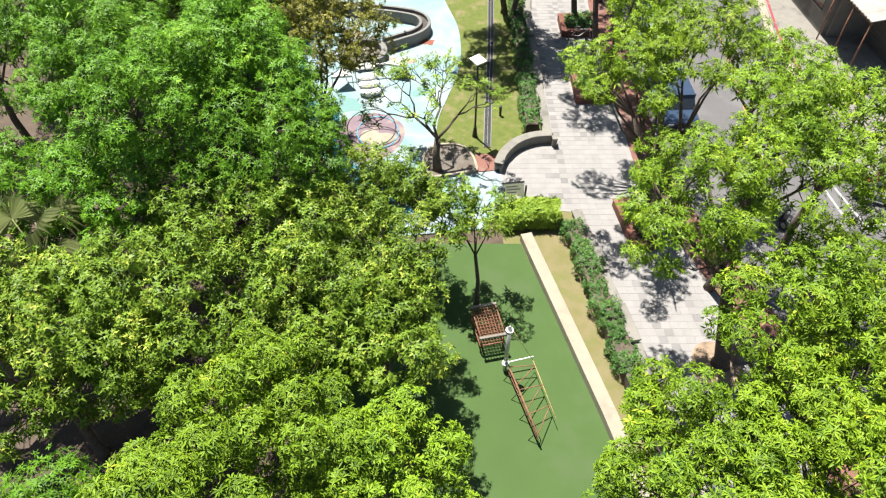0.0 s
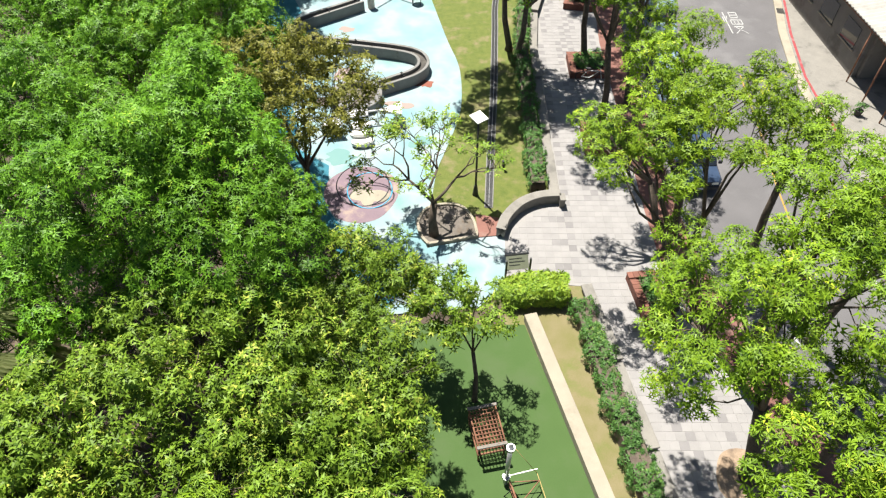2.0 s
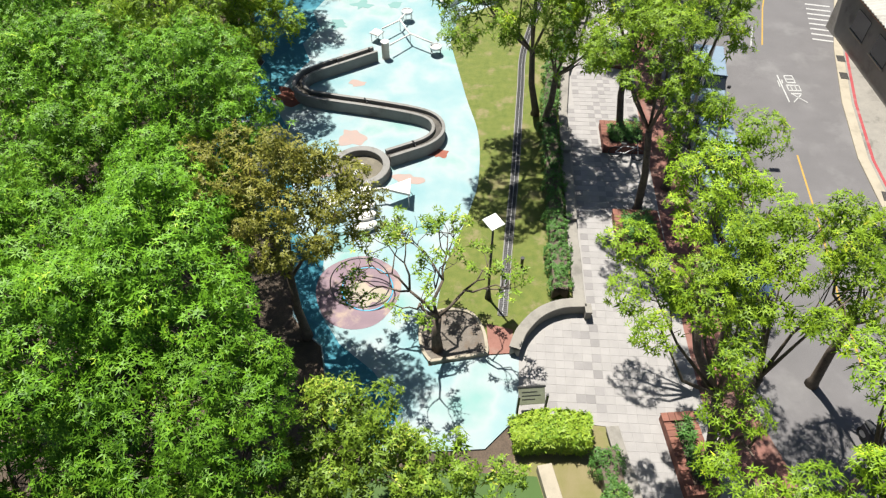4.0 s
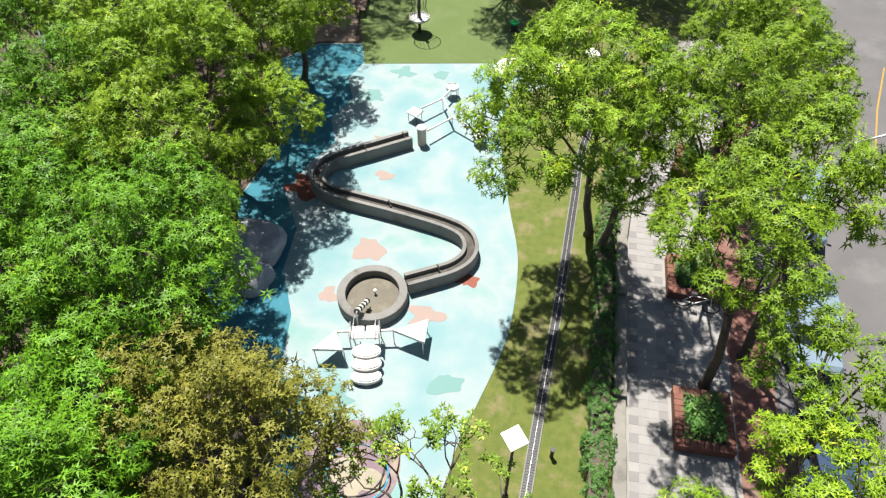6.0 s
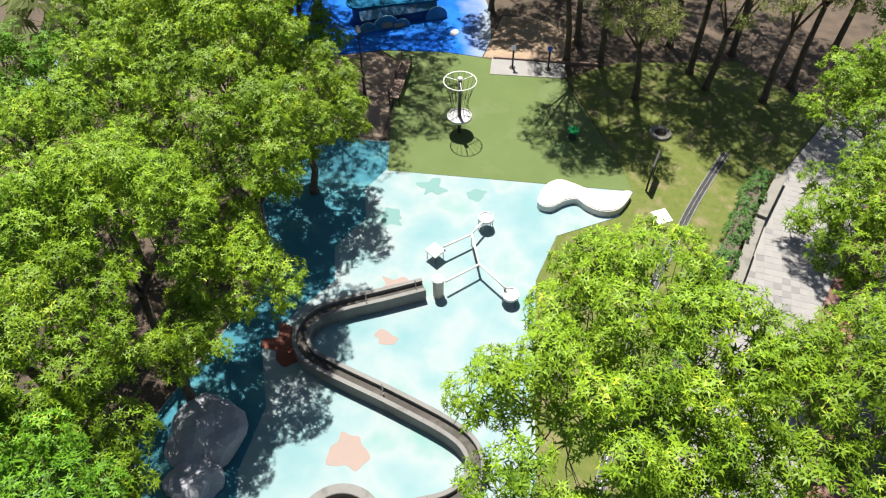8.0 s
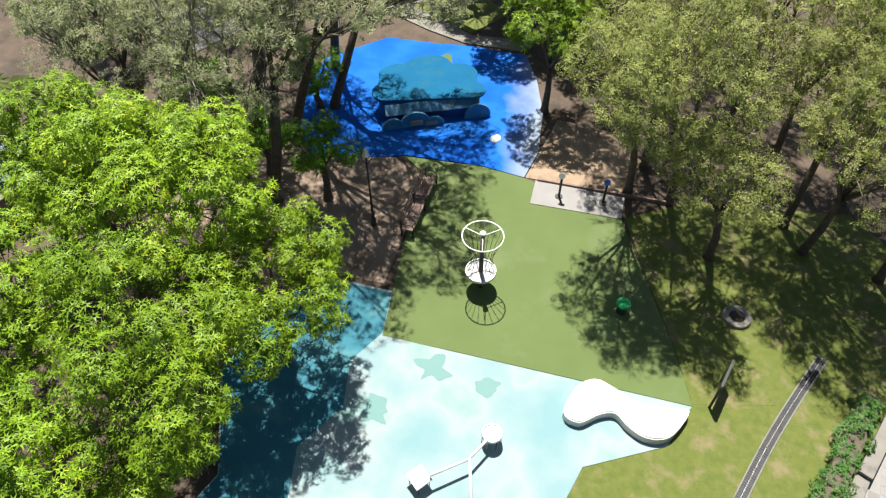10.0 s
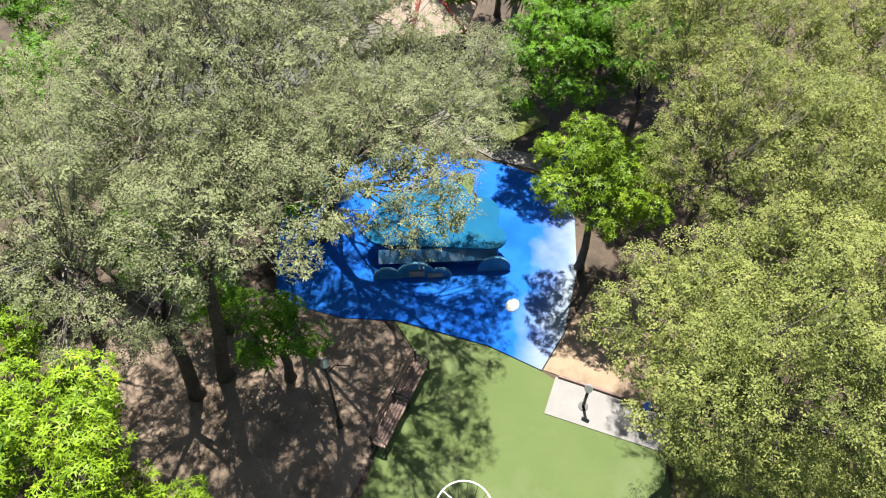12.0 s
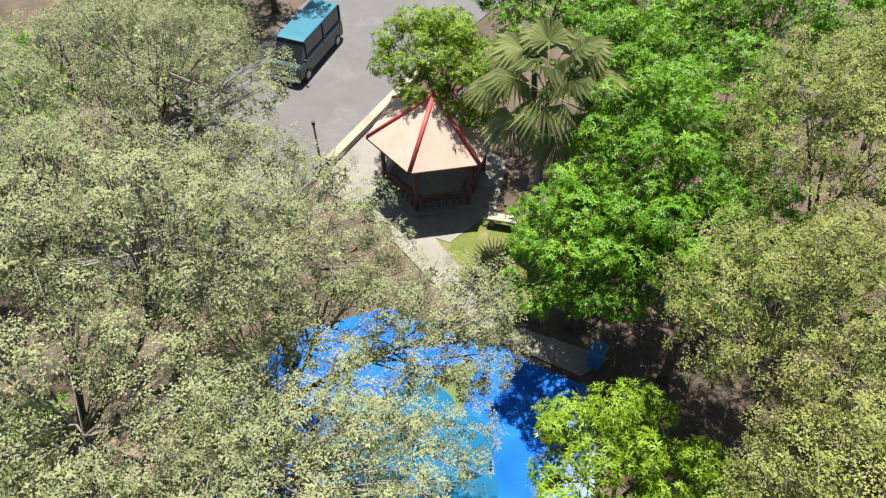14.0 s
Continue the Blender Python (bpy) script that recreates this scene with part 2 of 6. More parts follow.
def slab_bm(pts, top, bottom):
    bm = bmesh.new()
    f = bm.faces.new([bm.verts.new((p[0], p[1], top)) for p in pts])
    r = bmesh.ops.extrude_face_region(bm, geom=[f])
    for v in r["geom"]:
        if isinstance(v, bmesh.types.BMVert):
            v.co.z = bottom
    bmesh.ops.triangulate(bm, faces=[q for q in bm.faces if len(q.verts) > 4])
    return bm


def slab(name, pts, top, material, label, category, bottom=-0.1, smooth=0):
    pts = curve_pts(pts, smooth) if smooth else pts
    return tagged(part(name, slab_bm(pts, top, bottom), material), label, category, kind="structure")


def tube_geo(path, radii, sides=7):
    """Vertices and faces of a tapered tube along a path."""
    V, F = [], []
    path = [Vector(p) for p in path]
    for i, p in enumerate(path):
        d = (path[min(i + 1, len(path) - 1)] - path[max(i - 1, 0)]).normalized()
        a = d.orthogonal().normalized() if i == 0 else (last - d * last.dot(d)).normalized()
        last = a
        b = d.cross(a)
        for k in range(sides):
            w = 2 * math.pi * k / sides
            V.append(p + (a * math.cos(w) + b * math.sin(w)) * radii[i])
    for i in range(len(path) - 1):
        for k in range(sides):
            k2 = (k + 1) % sides
            F.append((i * sides + k, i * sides + k2, (i + 1) * sides + k2, (i + 1) * sides + k))
    F.append(tuple(range(sides - 1, -1, -1)))
    F.append(tuple(range((len(path) - 1) * sides, len(path) * sides)))
    return V, F


def tubes(name, lines, material, parent=None, label="", sides=7):
    """Several tubes [(path, radii)] joined into one mesh."""
    V, F = [], []
    for path, radii in lines:
        if not isinstance(radii, (list, tuple)):
            radii = [radii] * len(path)
        v, f = tube_geo(path, radii, sides)
        F += [tuple(i + len(V) for i in q) for q in f]
        V += v
    return link_mesh(name, V, F, material, parent, label, smooth=True)


def box_bm(x0, y0, z0, x1, y1, z1, bevel=0.0):
    bm = bmesh.new()
    bmesh.ops.create_cube(bm, size=1, matrix=Matrix.Translation(((x0 + x1) / 2, (y0 + y1) / 2, (z0 + z1) / 2)) @ Matrix.Diagonal((x1 - x0, y1 - y0, z1 - z0, 1)))
    if bevel:
        bmesh.ops.bevel(bm, geom=bm.edges[:], offset=bevel, segments=1, affect="EDGES")
    return bm


def loft(sections):
    """A body through closed sections of equal count along y."""
    bm = bmesh.new()
    rows = [[bm.verts.new(v) for v in s_] for s_ in sections]
    n = len(rows[0])
    for a, b in zip(rows, rows[1:]):
        for i in range(n):
            bm.faces.new((a[i], a[(i + 1) % n], b[(i + 1) % n], b[i]))
    bm.faces.new(rows[0][::-1])
    bm.faces.new(rows[-1])
    return bm


# ---- trees ----
rng = np.random.default_rng(7)


def blade(base, d, ln, w, drop, curved):
    """One leaf from its base along d: a folded strap of four corners near by, a tapered blade of three further off."""
    s = np.array([-d[1], d[0], 0.0])
    s /= max(np.linalg.norm(s), 1e-6)
    tip = base + d * ln + np.array([0, 0, -ln * drop])
    if curved:
        mid = base + d * ln * 0.5 + np.array([0, 0, 0.012])
        return [base, mid + s * w, tip, mid - s * w]
    foot = base + d * ln * 0.16
    return [foot + s * w, tip, foot - s * w]


def spray_template(kind):
    """Leaves of one twig end about the origin, its axis along z."""
    leaves = []
    curved = kind.startswith("near")
    form = kind.split("_")[-1]
    for i in range({"whorl": 8, "short": 9, "fine": 11}[form]):
        a = i * 2.4 + rng.uniform(-0.3, 0.3)
        if form == "whorl":
            up, ln, slim, drop, base = rng.uniform(-0.25, 0.75), rng.uniform(0.165, 0.26), 0.14, 0.22, np.zeros(3)
        elif form == "short":
            up, ln, slim, drop, base = rng.uniform(-0.2, 0.9), rng.uniform(0.105, 0.17), 0.20, 0.2, np.array([0, 0, rng.uniform(-0.05, 0.02)])
        else:
            up, ln, slim, drop = rng.uniform(-0.1, 0.6), rng.uniform(0.07, 0.125), 0.27, 0.05
            base = np.array([math.cos(a), math.sin(a), 0]) * rng.uniform(0.0, 0.13) + np.array([0, 0, rng.uniform(-0.16, 0.05)])
        d = np.array([math.cos(a), math.sin(a), up])
        d /= np.linalg.norm(d)
        leaves.append(blade(base + d * 0.012, d, ln, ln * slim, drop, curved))
    return np.array(leaves)


SPRAYS = {k: [spray_template(k) for _ in range(6)] for k in ("whorl", "short", "fine", "near_whorl", "near_short")}


def foliage(name, places, axes, kind, material, parent=None, size=1.0, label=""):
    """One mesh of leaf sprays at the places, each with its axis and a random turn."""
    n = len(places)
    pick = rng.integers(0, 6, n)
    ang = rng.uniform(0, 2 * math.pi, n)
    sc = rng.uniform(0.75, 1.25, n) * size
    z = axes / np.linalg.norm(axes, axis=1)[:, None]
    ref = np.tile(np.array([1.0, 0.0, 0.0]), (n, 1))
    ref[np.abs(z[:, 0]) > 0.9] = (0, 1, 0)
    x = np.cross(ref, z)
    x /= np.linalg.norm(x, axis=1)[:, None]
    y = np.cross(z, x)
    x2 = x * np.cos(ang)[:, None] + y * np.sin(ang)[:, None]
    y2 = np.cross(z, x2)
    B = np.stack([x2, y2, z], axis=2) * sc[:, None, None]
    T = np.array(SPRAYS[kind])[pick]
    W = np.einsum("nij,nlkj->nlki", B, T) + places[:, None, None, :]
    V = W.reshape(-1, 3)
    if T.shape[2] == 3:
        tri = np.arange(len(V))
    else:
        q = np.arange(len(V) // 4) * 4
        tri = np.stack([q, q + 1, q + 2, q, q + 2, q + 3], axis=1).reshape(-1)
    me = bpy.data.meshes.new(name)
    me.vertices.add(len(V))
    me.vertices.foreach_set("co", V.ravel())
    me.loops.add(len(tri))
    me.loops.foreach_set("vertex_index", tri.astype(np.int32))
    me.polygons.add(len(tri) // 3)
    me.polygons.foreach_set("loop_start", (np.arange(len(tri) // 3) * 3).astype(np.int32))
    me.polygons.foreach_set("loop_total", np.full(len(tri) // 3, 3, np.int32))
    me.update(calc_edges=True)
    me.materials.append(material)
    ob = new(name, me)
    if parent:
        ob.parent = parent
    if label:
        ob["label"] = label
    return ob


def tree(name, base, top, crown, radius, kind, material, bark, label, dens=1.0, flat=0.75, girth=0.16, size=1.0, gap=1.0, twigs=0, clump=0.62, fill=0.8, inner=15, group="park trees"):
    """A tree: trunk and boughs under a crown of leaf clumps. crown: its middle in plan; top: its height; flat: height over width."""
    t = thing(name, (base[0], base[1], 0), label, "tree", group)
    o = np.array([base[0], base[1], 0.0])
    mid = np.array([crown[0], crown[1], top - radius * flat])
    cl, want, tries = [], int(fill * 15 * (radius / clump / 2.0) ** 1.7), 0
    lobes = rng.uniform(0, 6.28, 4)
    while len(cl) < want and tries < 9000:
        tries += 1
        d = rng.normal(size=3)
        d /= np.linalg.norm(d)
        if d[2] < -0.5:
            continue
        az = math.atan2(d[1], d[0])
        lump = 1 + 0.13 * math.sin(2 * az + lobes[0]) + 0.10 * math.sin(3 * az + lobes[1]) + 0.08 * math.sin(5 * az + lobes[2])
        r = rng.uniform(0.86, 1.06) if rng.random() < 0.72 else rng.uniform(0.3, 0.8)
        cr = clump * rng.uniform(0.62, 1.4)
        c = mid + d * np.array([1, 1, flat]) * (radius - cr * 0.8) * r * lump
        if c[2] - cr * 0.5 < 1.2:
            continue
        if all(np.linalg.norm(c - q[0]) > 0.84 * (cr + q[1]) * gap for q in cl):
            cl.append((c, cr))
    per = {"whorl": 56, "short": 62, "fine": 62}[kind.split("_")[-1]] * dens
    P, A, Q = [], [], []
    for c, cr in cl:
        k = max(8, int(per * (cr / 0.62) ** 2 / size ** 1.5 * 1.6))
        out = (c - mid) / np.array([1, 1, flat]) + np.array([0, 0, 0.35 * radius])
        out /= np.linalg.norm(out)
        d = rng.normal(size=(k, 3))
        d /= np.linalg.norm(d, axis=1)[:, None]
        d = d[(d @ out > -0.3) & (d[:, 2] > -0.22)]
        k = len(d)
        bumpy = 1 + 0.16 * np.sin(d[:, 0] * 5 + c[0] * 3) * np.cos(d[:, 1] * 6 + c[1] * 2)
        rr = np.where(rng.random(k) < 0.8, rng.uniform(0.88, 1.08, k), rng.uniform(0.55, 0.9, k)) * bumpy
        P.append(c + d * np.array([1.0, 1.0, 0.8]) * (cr * rr)[:, None])
        A.append(d * 0.8 + np.array([0, 0, 0.5]) + rng.normal(size=(k, 3)) * 0.22)
        Q.append(c - out * cr * 0.35 + np.array([0, 0, -0.4 * cr]) + rng.normal(size=(inner, 3)) * cr * 0.36)
    P, A, Q = np.concatenate(P), np.concatenate(A), np.concatenate(Q)
    foliage("crown", P - o, A, kind, material, t, size)
    foliage("inner_leaves", Q - o, rng.normal(size=Q.shape) + np.array([0, 0, 0.6]), "short" if "fine" in kind else "whorl", material, t, 1.15)
    fork = o + (np.array([mid[0], mid[1], 0]) - o) * 0.35 + np.array([0, 0, max(1.3, (top - 2 * radius * flat) * 0.6 + 0.6)])
    lean = rng.uniform(-0.12, 0.12, 2)
    p1 = o + (fork - o) * 0.5 + np.array([lean[0], lean[1], 0])
    tubes("trunk", [([Vector((0, 0, -0.05)), Vector((0, 0, 0.25)), Vector(p1 - o), Vector(fork - o)], [girth * 1.45, girth * 1.08, girth * 0.9, girth * 0.75])], M_BARK, t, sides=9)
    # main boughs part at the fork, side boughs leave them for the clumps
    mains = []
    for i in range(5):
        w = 2 * math.pi * (i + rng.uniform(-0.25, 0.25)) / 5
        tip = mid + np.array([math.cos(w) * radius * 0.6, math.sin(w) * radius * 0.6, radius * flat * rng.uniform(-0.1, 0.45)])
        bend = fork + (tip - fork) * 0.5 + rng.normal(size=3) * 0.18
        mains.append((fork, bend, tip))
    for m3 in mains:
        tubes("main_bough", [([Vector(p - o) for p in m3], [girth * 0.42, girth * 0.25, girth * 0.11])], M_BARK, t, sides=6)
    lines = []
    for c, cr in cl:
        e = c + np.array([0, 0, cr * 0.15])
        near = min(mains, key=lambda q: min(np.linalg.norm(q[1] - e), np.linalg.norm(q[2] - e)))
        a = near[1] + (near[2] - near[1]) * rng.uniform(0.1, 0.9)
        m1 = a + (e - a) * 0.5 + np.array([0, 0, -0.06 * np.linalg.norm(e - a)]) + rng.normal(size=3) * 0.1
        lines.append(([Vector(a - o), Vector(m1 - o), Vector(e - o)], [girth * 0.14, girth * 0.09, girth * 0.04]))
        for _ in range(1 + twigs):
            d = rng.normal(size=3)
            d[2] = abs(d[2]) * 0.8
            d /= np.linalg.norm(d)
            q = e + d * cr * rng.uniform(0.7, 1.2)
            lines.append(([Vector(m1 - o), Vector((m1 + q) / 2 - o + rng.normal(size=3) * 0.06), Vector(q - o)], [girth * 0.07, girth * 0.05, girth * 0.022]))
    tagged(tubes("bough", lines, bark, t, sides=3), kind="stuff")
    return t

# ---- the large structure ----
slab("ground", [(-900, -900), (900, -900), (900, 900), (-900, 900)], -0.06, M_DIRT, "bare brown earth with leaf litter under the trees", "ground", bottom=-0.5)
BLUE_EDGE = [(-2.7, 47.3), (-0.9, 42.0), (0.14, 37.6), (0.85, 34.6), (0.95, 31.6), (0.68, 29.8), (0.19, 27.9), (-0.2, 26.4), (-0.35, 24.6)]
slab("lawn", [(-1.2, 23.0), (2.3, 22.7), (3.2, 24.3), (4.66, 24.6), (4.7, 36), (5.1, 40), (6.2, 44.4), (7.0, 48), (7.9, 51.2), (8.6, 53), (5.5, 56.5), (0.5, 52.4), (1.9, 48.3), (-1.5, 46)], -0.02, M_LAWN, "sunlit mown lawn with dry yellow patches", "lawn")
slab("lawn_strip", [(2.4, 18.3), (2.4, 20.2), (5.43, 20.0), (7.0, 11.4), (8.6, -2), (8.2, -2), (7, -2), (6.2, 7)], -0.02, M_DRYLAWN, "dry grass strip between low wall and hedge", "lawn")
slab("court", [(-4.5, 18.25), (3.1, 18.2), (5.2, 10.4), (7.1, 2), (7.6, -3), (-4.5, -3)], 0.0, M_COURT, "smooth green painted play court", "court")
aqua = curve_pts([Vector((*p, 0)) for p in BLUE_EDGE], 6, False)
slab("splash_pad", [(-8.5, 46.6), (-5.5, 47.15), (2.0, 48.5), (1.6, 46.8), (-0.6, 45.0)] + [(p.x, p.y) for p in curve_pts([Vector((-0.9, 42.5, 0)), Vector((0.14, 37.6, 0)), Vector((0.85, 34.6, 0)), Vector((0.95, 31.6, 0)), Vector((0.68, 29.8, 0)), Vector((0.19, 27.9, 0)), Vector((-0.2, 26.4, 0)), Vector((-0.4, 24.3, 0))], 6, False)]
     + [(-0.9, 23.4), (-0.5, 21.9), (1.5, 22.45), (2.6, 22.6), (2.55, 20.2), (1.5, 19.0), (-2, 18.6), (-3.6, 19.5), (-4.0, 21.3), (-4.35, 22.5), (-5.0, 23.0), (-5.6, 23.7), (-6.0, 25.5), (-7.4, 28), (-10.5, 30.2), (-11.6, 32.5), (-11.2, 36), (-10.6, 40), (-12.8, 43), (-13.2, 46), (-11.4, 48.1), (-9.1, 48.5)],
     0.0, M_AQUA, "pale aqua poured rubber play surface", "rubber floor")
slab("play_green", [(-8.5, 46.6), (-9.1, 48.5), (-9.9, 51.0), (-10.6, 54.6), (-12.2, 55.4), (-8.9, 56.25), (-6.95, 56.35), (-6.3, 56.3), (-6.1, 55.0), (-2.4, 55.75), (-0.6, 52.9), (0.9, 50.6), (2.0, 48.52), (-5.5, 47.17)], 0.004, M_TURF, "olive green poured rubber play surface", "rubber floor")
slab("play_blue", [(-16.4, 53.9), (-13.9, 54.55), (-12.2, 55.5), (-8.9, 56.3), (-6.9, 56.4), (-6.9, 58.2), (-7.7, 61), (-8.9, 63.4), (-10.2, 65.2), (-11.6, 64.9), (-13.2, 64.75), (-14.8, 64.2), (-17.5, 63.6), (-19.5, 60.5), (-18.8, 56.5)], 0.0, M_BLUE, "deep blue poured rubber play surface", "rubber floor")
slab("exercise_pad", [(-6.37, 56.4), (-6.1, 55.0), (-2.4, 55.75), (-2.62, 57.0)], 0.03, M_PAVE, "pale concrete pad under the exercise posts", "pavement")
slab("plaza", [(2.6, 22.6), (2.9, 23.5), (3.6, 24.3), (4.65, 24.6), (4.7, 36), (5.1, 40), (6.2, 44.4), (7.0, 48), (7.9, 51.2), (10.5, 57), (13, 57), (11.2, 50), (8.9, 43), (8.5, 37), (8.5, 24), (8.6, 21), (9.8, 17), (10.6, 14.5), (11.6, 9), (13, 0), (13, -3), (8.6, -3), (7.0, 11.4), (5.43, 20), (4.2, 20.1), (2.5, 20.2)],
     -0.003, M_PAVE_JOINT, "pale paved walkway", "pavement")
slab("red_paving", [(8.5, 24), (8.5, 37), (8.9, 43), (11.2, 50), (13, 57), (14.8, 57), (12.6, 50), (10.3, 43), (9.9, 37), (9.9, 24), (10.2, 21), (11.4, 17), (12.2, 14.5), (13.2, 9), (14.6, 0), (14.6, -3), (13, -3), (13, 0), (11.6, 9), (10.6, 14.5), (9.8, 17), (8.6, 21)], -0.008, M_PINK, "red and pink paved verge", "pavement")
slab("road", [(9.9, 24), (9.9, 37), (10.3, 43), (12.6, 50), (14.8, 57), (24, 80), (33, 80), (22.6, 52), (19.85, 43), (18.74, 38.1), (18.08, 33.9), (18.0, 29.5), (18.3, 24), (19.5, 14), (21, 4), (22, -3), (14.6, -3), (14.6, 0), (13.2, 9), (12.2, 14.5), (11.4, 17), (10.2, 21)], -0.04, M_ASPHALT, "grey asphalt street", "road")
slab("far_pavement", [(18.0, 29.5), (18.08, 33.9), (18.74, 38.1), (19.85, 43), (22.6, 52), (33, 80), (80, 80), (80, -3), (22, -3), (21, 4), (19.5, 14), (18.3, 24)], 0.02, M_CONC, "grey concrete pavement across the street", "pavement")
slab("concrete_path", [(-10.2, 66.6), (-10.6, 65.4), (-13.5, 64.85), (-15.9, 65.2), (-19.3, 66.1), (-20.3, 66.9), (-23.9, 66.4), (-24.2, 68.3), (-22.5, 69.0), (-17.6, 67.0), (-16.0, 66.5), (-13.5, 65.7)], 0.012, M_CONC, "pale concrete footpath", "footpath")
slab("back_lane", [(-24.0, 64.5), (-24.5, 68.3), (-25.5, 74.2), (-27, 95), (-40, 95), (-33.5, 72), (-31, 60), (-26, 58)], 0.0, M_ASPHALT, "grey asphalt lane beyond the trees", "road")
slab("far_lawn", [(-18.6, 66.4), (-16.0, 66.6), (-13.6, 65.9), (-12.5, 68.5), (-15.5, 70.5), (-18, 69.5)], -0.02, M_LAWN, "small dry lawn beside the pavilion", "lawn")


def wall_strip(name, path, width, height, material, label, top_material=None, base=-0.05, category="wall"):
    """A low wall that follows a path, with a coping of its own where asked."""
    P = [Vector((p[0], p[1])) for p in path]
    L_, R_ = [], []
    for i, p in enumerate(P):
        d = (P[min(i + 1, len(P) - 1)] - P[max(i - 1, 0)]).normalized()
        n = Vector((-d.y, d.x)) * width / 2
        L_.append(p + n)
        R_.append(p - n)
    bm = bmesh.new()
    rows = [[bm.verts.new((q.x, q.y, z)) for q in (L_[i], R_[i]) for z in (base, height)] for i in range(len(P))]
    for a, b in zip(rows, rows[1:]):
        bm.faces.new((a[0], b[0], b[1], a[1]))
        bm.faces.new((a[3], b[3], b[2], a[2]))
        bm.faces.new((a[1], b[1], b[3], a[3]))
        bm.faces.new((a[2], b[2], b[0], a[0]))
    bm.faces.new(rows[0])
    bm.faces.new(rows[-1][::-1])
    bmesh.ops.bevel(bm, geom=[e for e in bm.edges if all(abs(v.co.z - height) < 1e-4 for v in e.verts) and len(e.link_faces) == 2 and any(f.normal.z < 0.5 for f in e.link_faces)], offset=0.015, segments=1, affect="EDGES")
    return tagged(part(name, bm, material), label, category)


tagged(wall_strip("court_wall", [(3.3, 18.45), (5.33, 10.6), (7.4, 1.5), (8.0, -3)], 0.46, 0.35, M_CONC_PALE, "long low cream concrete wall beside the court"), kind="structure")

slab("trodden_earth", [(-21, 47.5), (-14, 46.6), (-11.6, 48.3), (-9.6, 48.7), (-10.0, 51.0), (-10.8, 54.7), (-12.6, 55.2), (-14.5, 54.4), (-17, 53.9), (-21, 55.5)], -0.04, mat("trodden_earth", (0.27, 0.205, 0.155), (0.16, 0.118, 0.088), scale=1.1, fine=25, rough=0.9, bump=0.6, stain=(0.12, 0.086, 0.06), stain_scale=0.6), "trodden pale brown earth under the tall trees", "ground")
# ---- trees ----
BR = "broad-leaved tree with glossy green leaf whorls"
OL = "olive green tree with small yellowish shoots"
def mango(base, top, crown, r, material=M_MANGO, **kw):
    kw.setdefault("size", 0.66)
    kw.setdefault("clump", 0.7)
    return tree("mango_tree", base, top, crown, r, kw.pop("leaf", "whorl"), material, M_BARK, kw.pop("label", BR), **kw)


def olive(base, top, crown, r, **kw):
    return tree("olive_tree", base, top, crown, r, kw.pop("leaf", "short"), M_OLIVE, M_BARK, OL, clump=0.5, **kw)


FAR = {"dens": 0.5, "inner": 10}
OPEN = {"gap": 1.15, "fill": 0.58, "inner": 10, "clump": 0.64}
# by the court
olive((-6.0, 11.2), 7.3, (-6.2, 11.7), 4.1, flat=0.45)
olive((-2.8, 12.9), 6.5, (-2.6, 12.6), 2.9, flat=0.48)
olive((-10.6, 9.4), 7.5, (-10.4, 9.6), 3.3, flat=0.55)
olive((-2.2, 16.8), 5.4, (-1.9, 16.9), 1.9, flat=0.6)
olive((-1.6, 10.9), 6.2, (-1.7, 10.7), 2.1, flat=0.55)
mango((-4.6, 6.3), 7.4, (-4.6, 6.2), 3.2, flat=0.6, leaf="near_whorl")
mango((-1.2, 6.4), 6.6, (-1.2, 6.3), 2.1, flat=0.6, leaf="near_whorl")
mango((9.0, 6.5), 8.2, (9.3, 6.2), 3.4, M_MANGO_YELLOW, flat=0.6, leaf="near_whorl")
mango((6.0, 6.2), 7.0, (5.9, 6.2), 2.5, flat=0.6, leaf="near_whorl")
mango((-9.0, 5.2), 6.4, (-9.2, 5.0), 2.0, M_MANGO_DEEP, flat=0.6)
# west side of the splash pad
mango((-4.9, 16.0), 8.6, (-5.1, 15.9), 2.35, M_MANGO_DEEP, label="round dense tree with fresh green leaves", flat=0.8, fill=1.05, gap=0.92)
mango((-8.2, 16.4), 9.9, (-8.4, 16.7), 2.3, M_MANGO_DEEP, flat=0.8)
mango((-6.8, 19.0), 9.8, (-6.6, 19.1), 2.5, M_MANGO_DEEP, flat=0.8)
mango((-7.4, 22.0), 9.0, (-7.4, 21.8), 1.9, M_MANGO_DEEP, flat=0.85)
mango((-11.6, 19.6), 9.2, (-11.4, 19.8), 3.2, M_MANGO_DEEP)
mango((-10.2, 15.2), 7.3, (-10.1, 15.3), 2.2, M_MANGO_DEEP)
mango((-13.8, 15.2), 7.0, (-13.8, 15.4), 2.5, M_MANGO_DEEP, **FAR)
mango((-15.6, 22.6), 8.8, (-15.6, 22.6), 3.4, M_MANGO_DEEP, **FAR)
tree("longan_tree", (-4.9, 22.9), 8.6, (-5.0, 22.8), 2.6, "short", M_LONGAN, M_BARK, "brownish olive tree with small dense leaves", flat=0.8, size=0.8, clump=0.6, dens=0.95, fill=0.95)
mango((-8.6, 26.2), 9.5, (-8.2, 26.4), 2.9, M_MANGO_DEEP)
mango((-11.6, 24.4), 8.0, (-11.4, 24.6), 2.4, M_MANGO_DEEP)
mango((-13.0, 27.6), 8.7, (-13.0, 28.0), 2.9, M_MANGO_DEEP, dens=0.8)
mango((-17.5, 29.0), 8.4, (-17.3, 29.0), 3.4, M_MANGO_DEEP, **FAR)
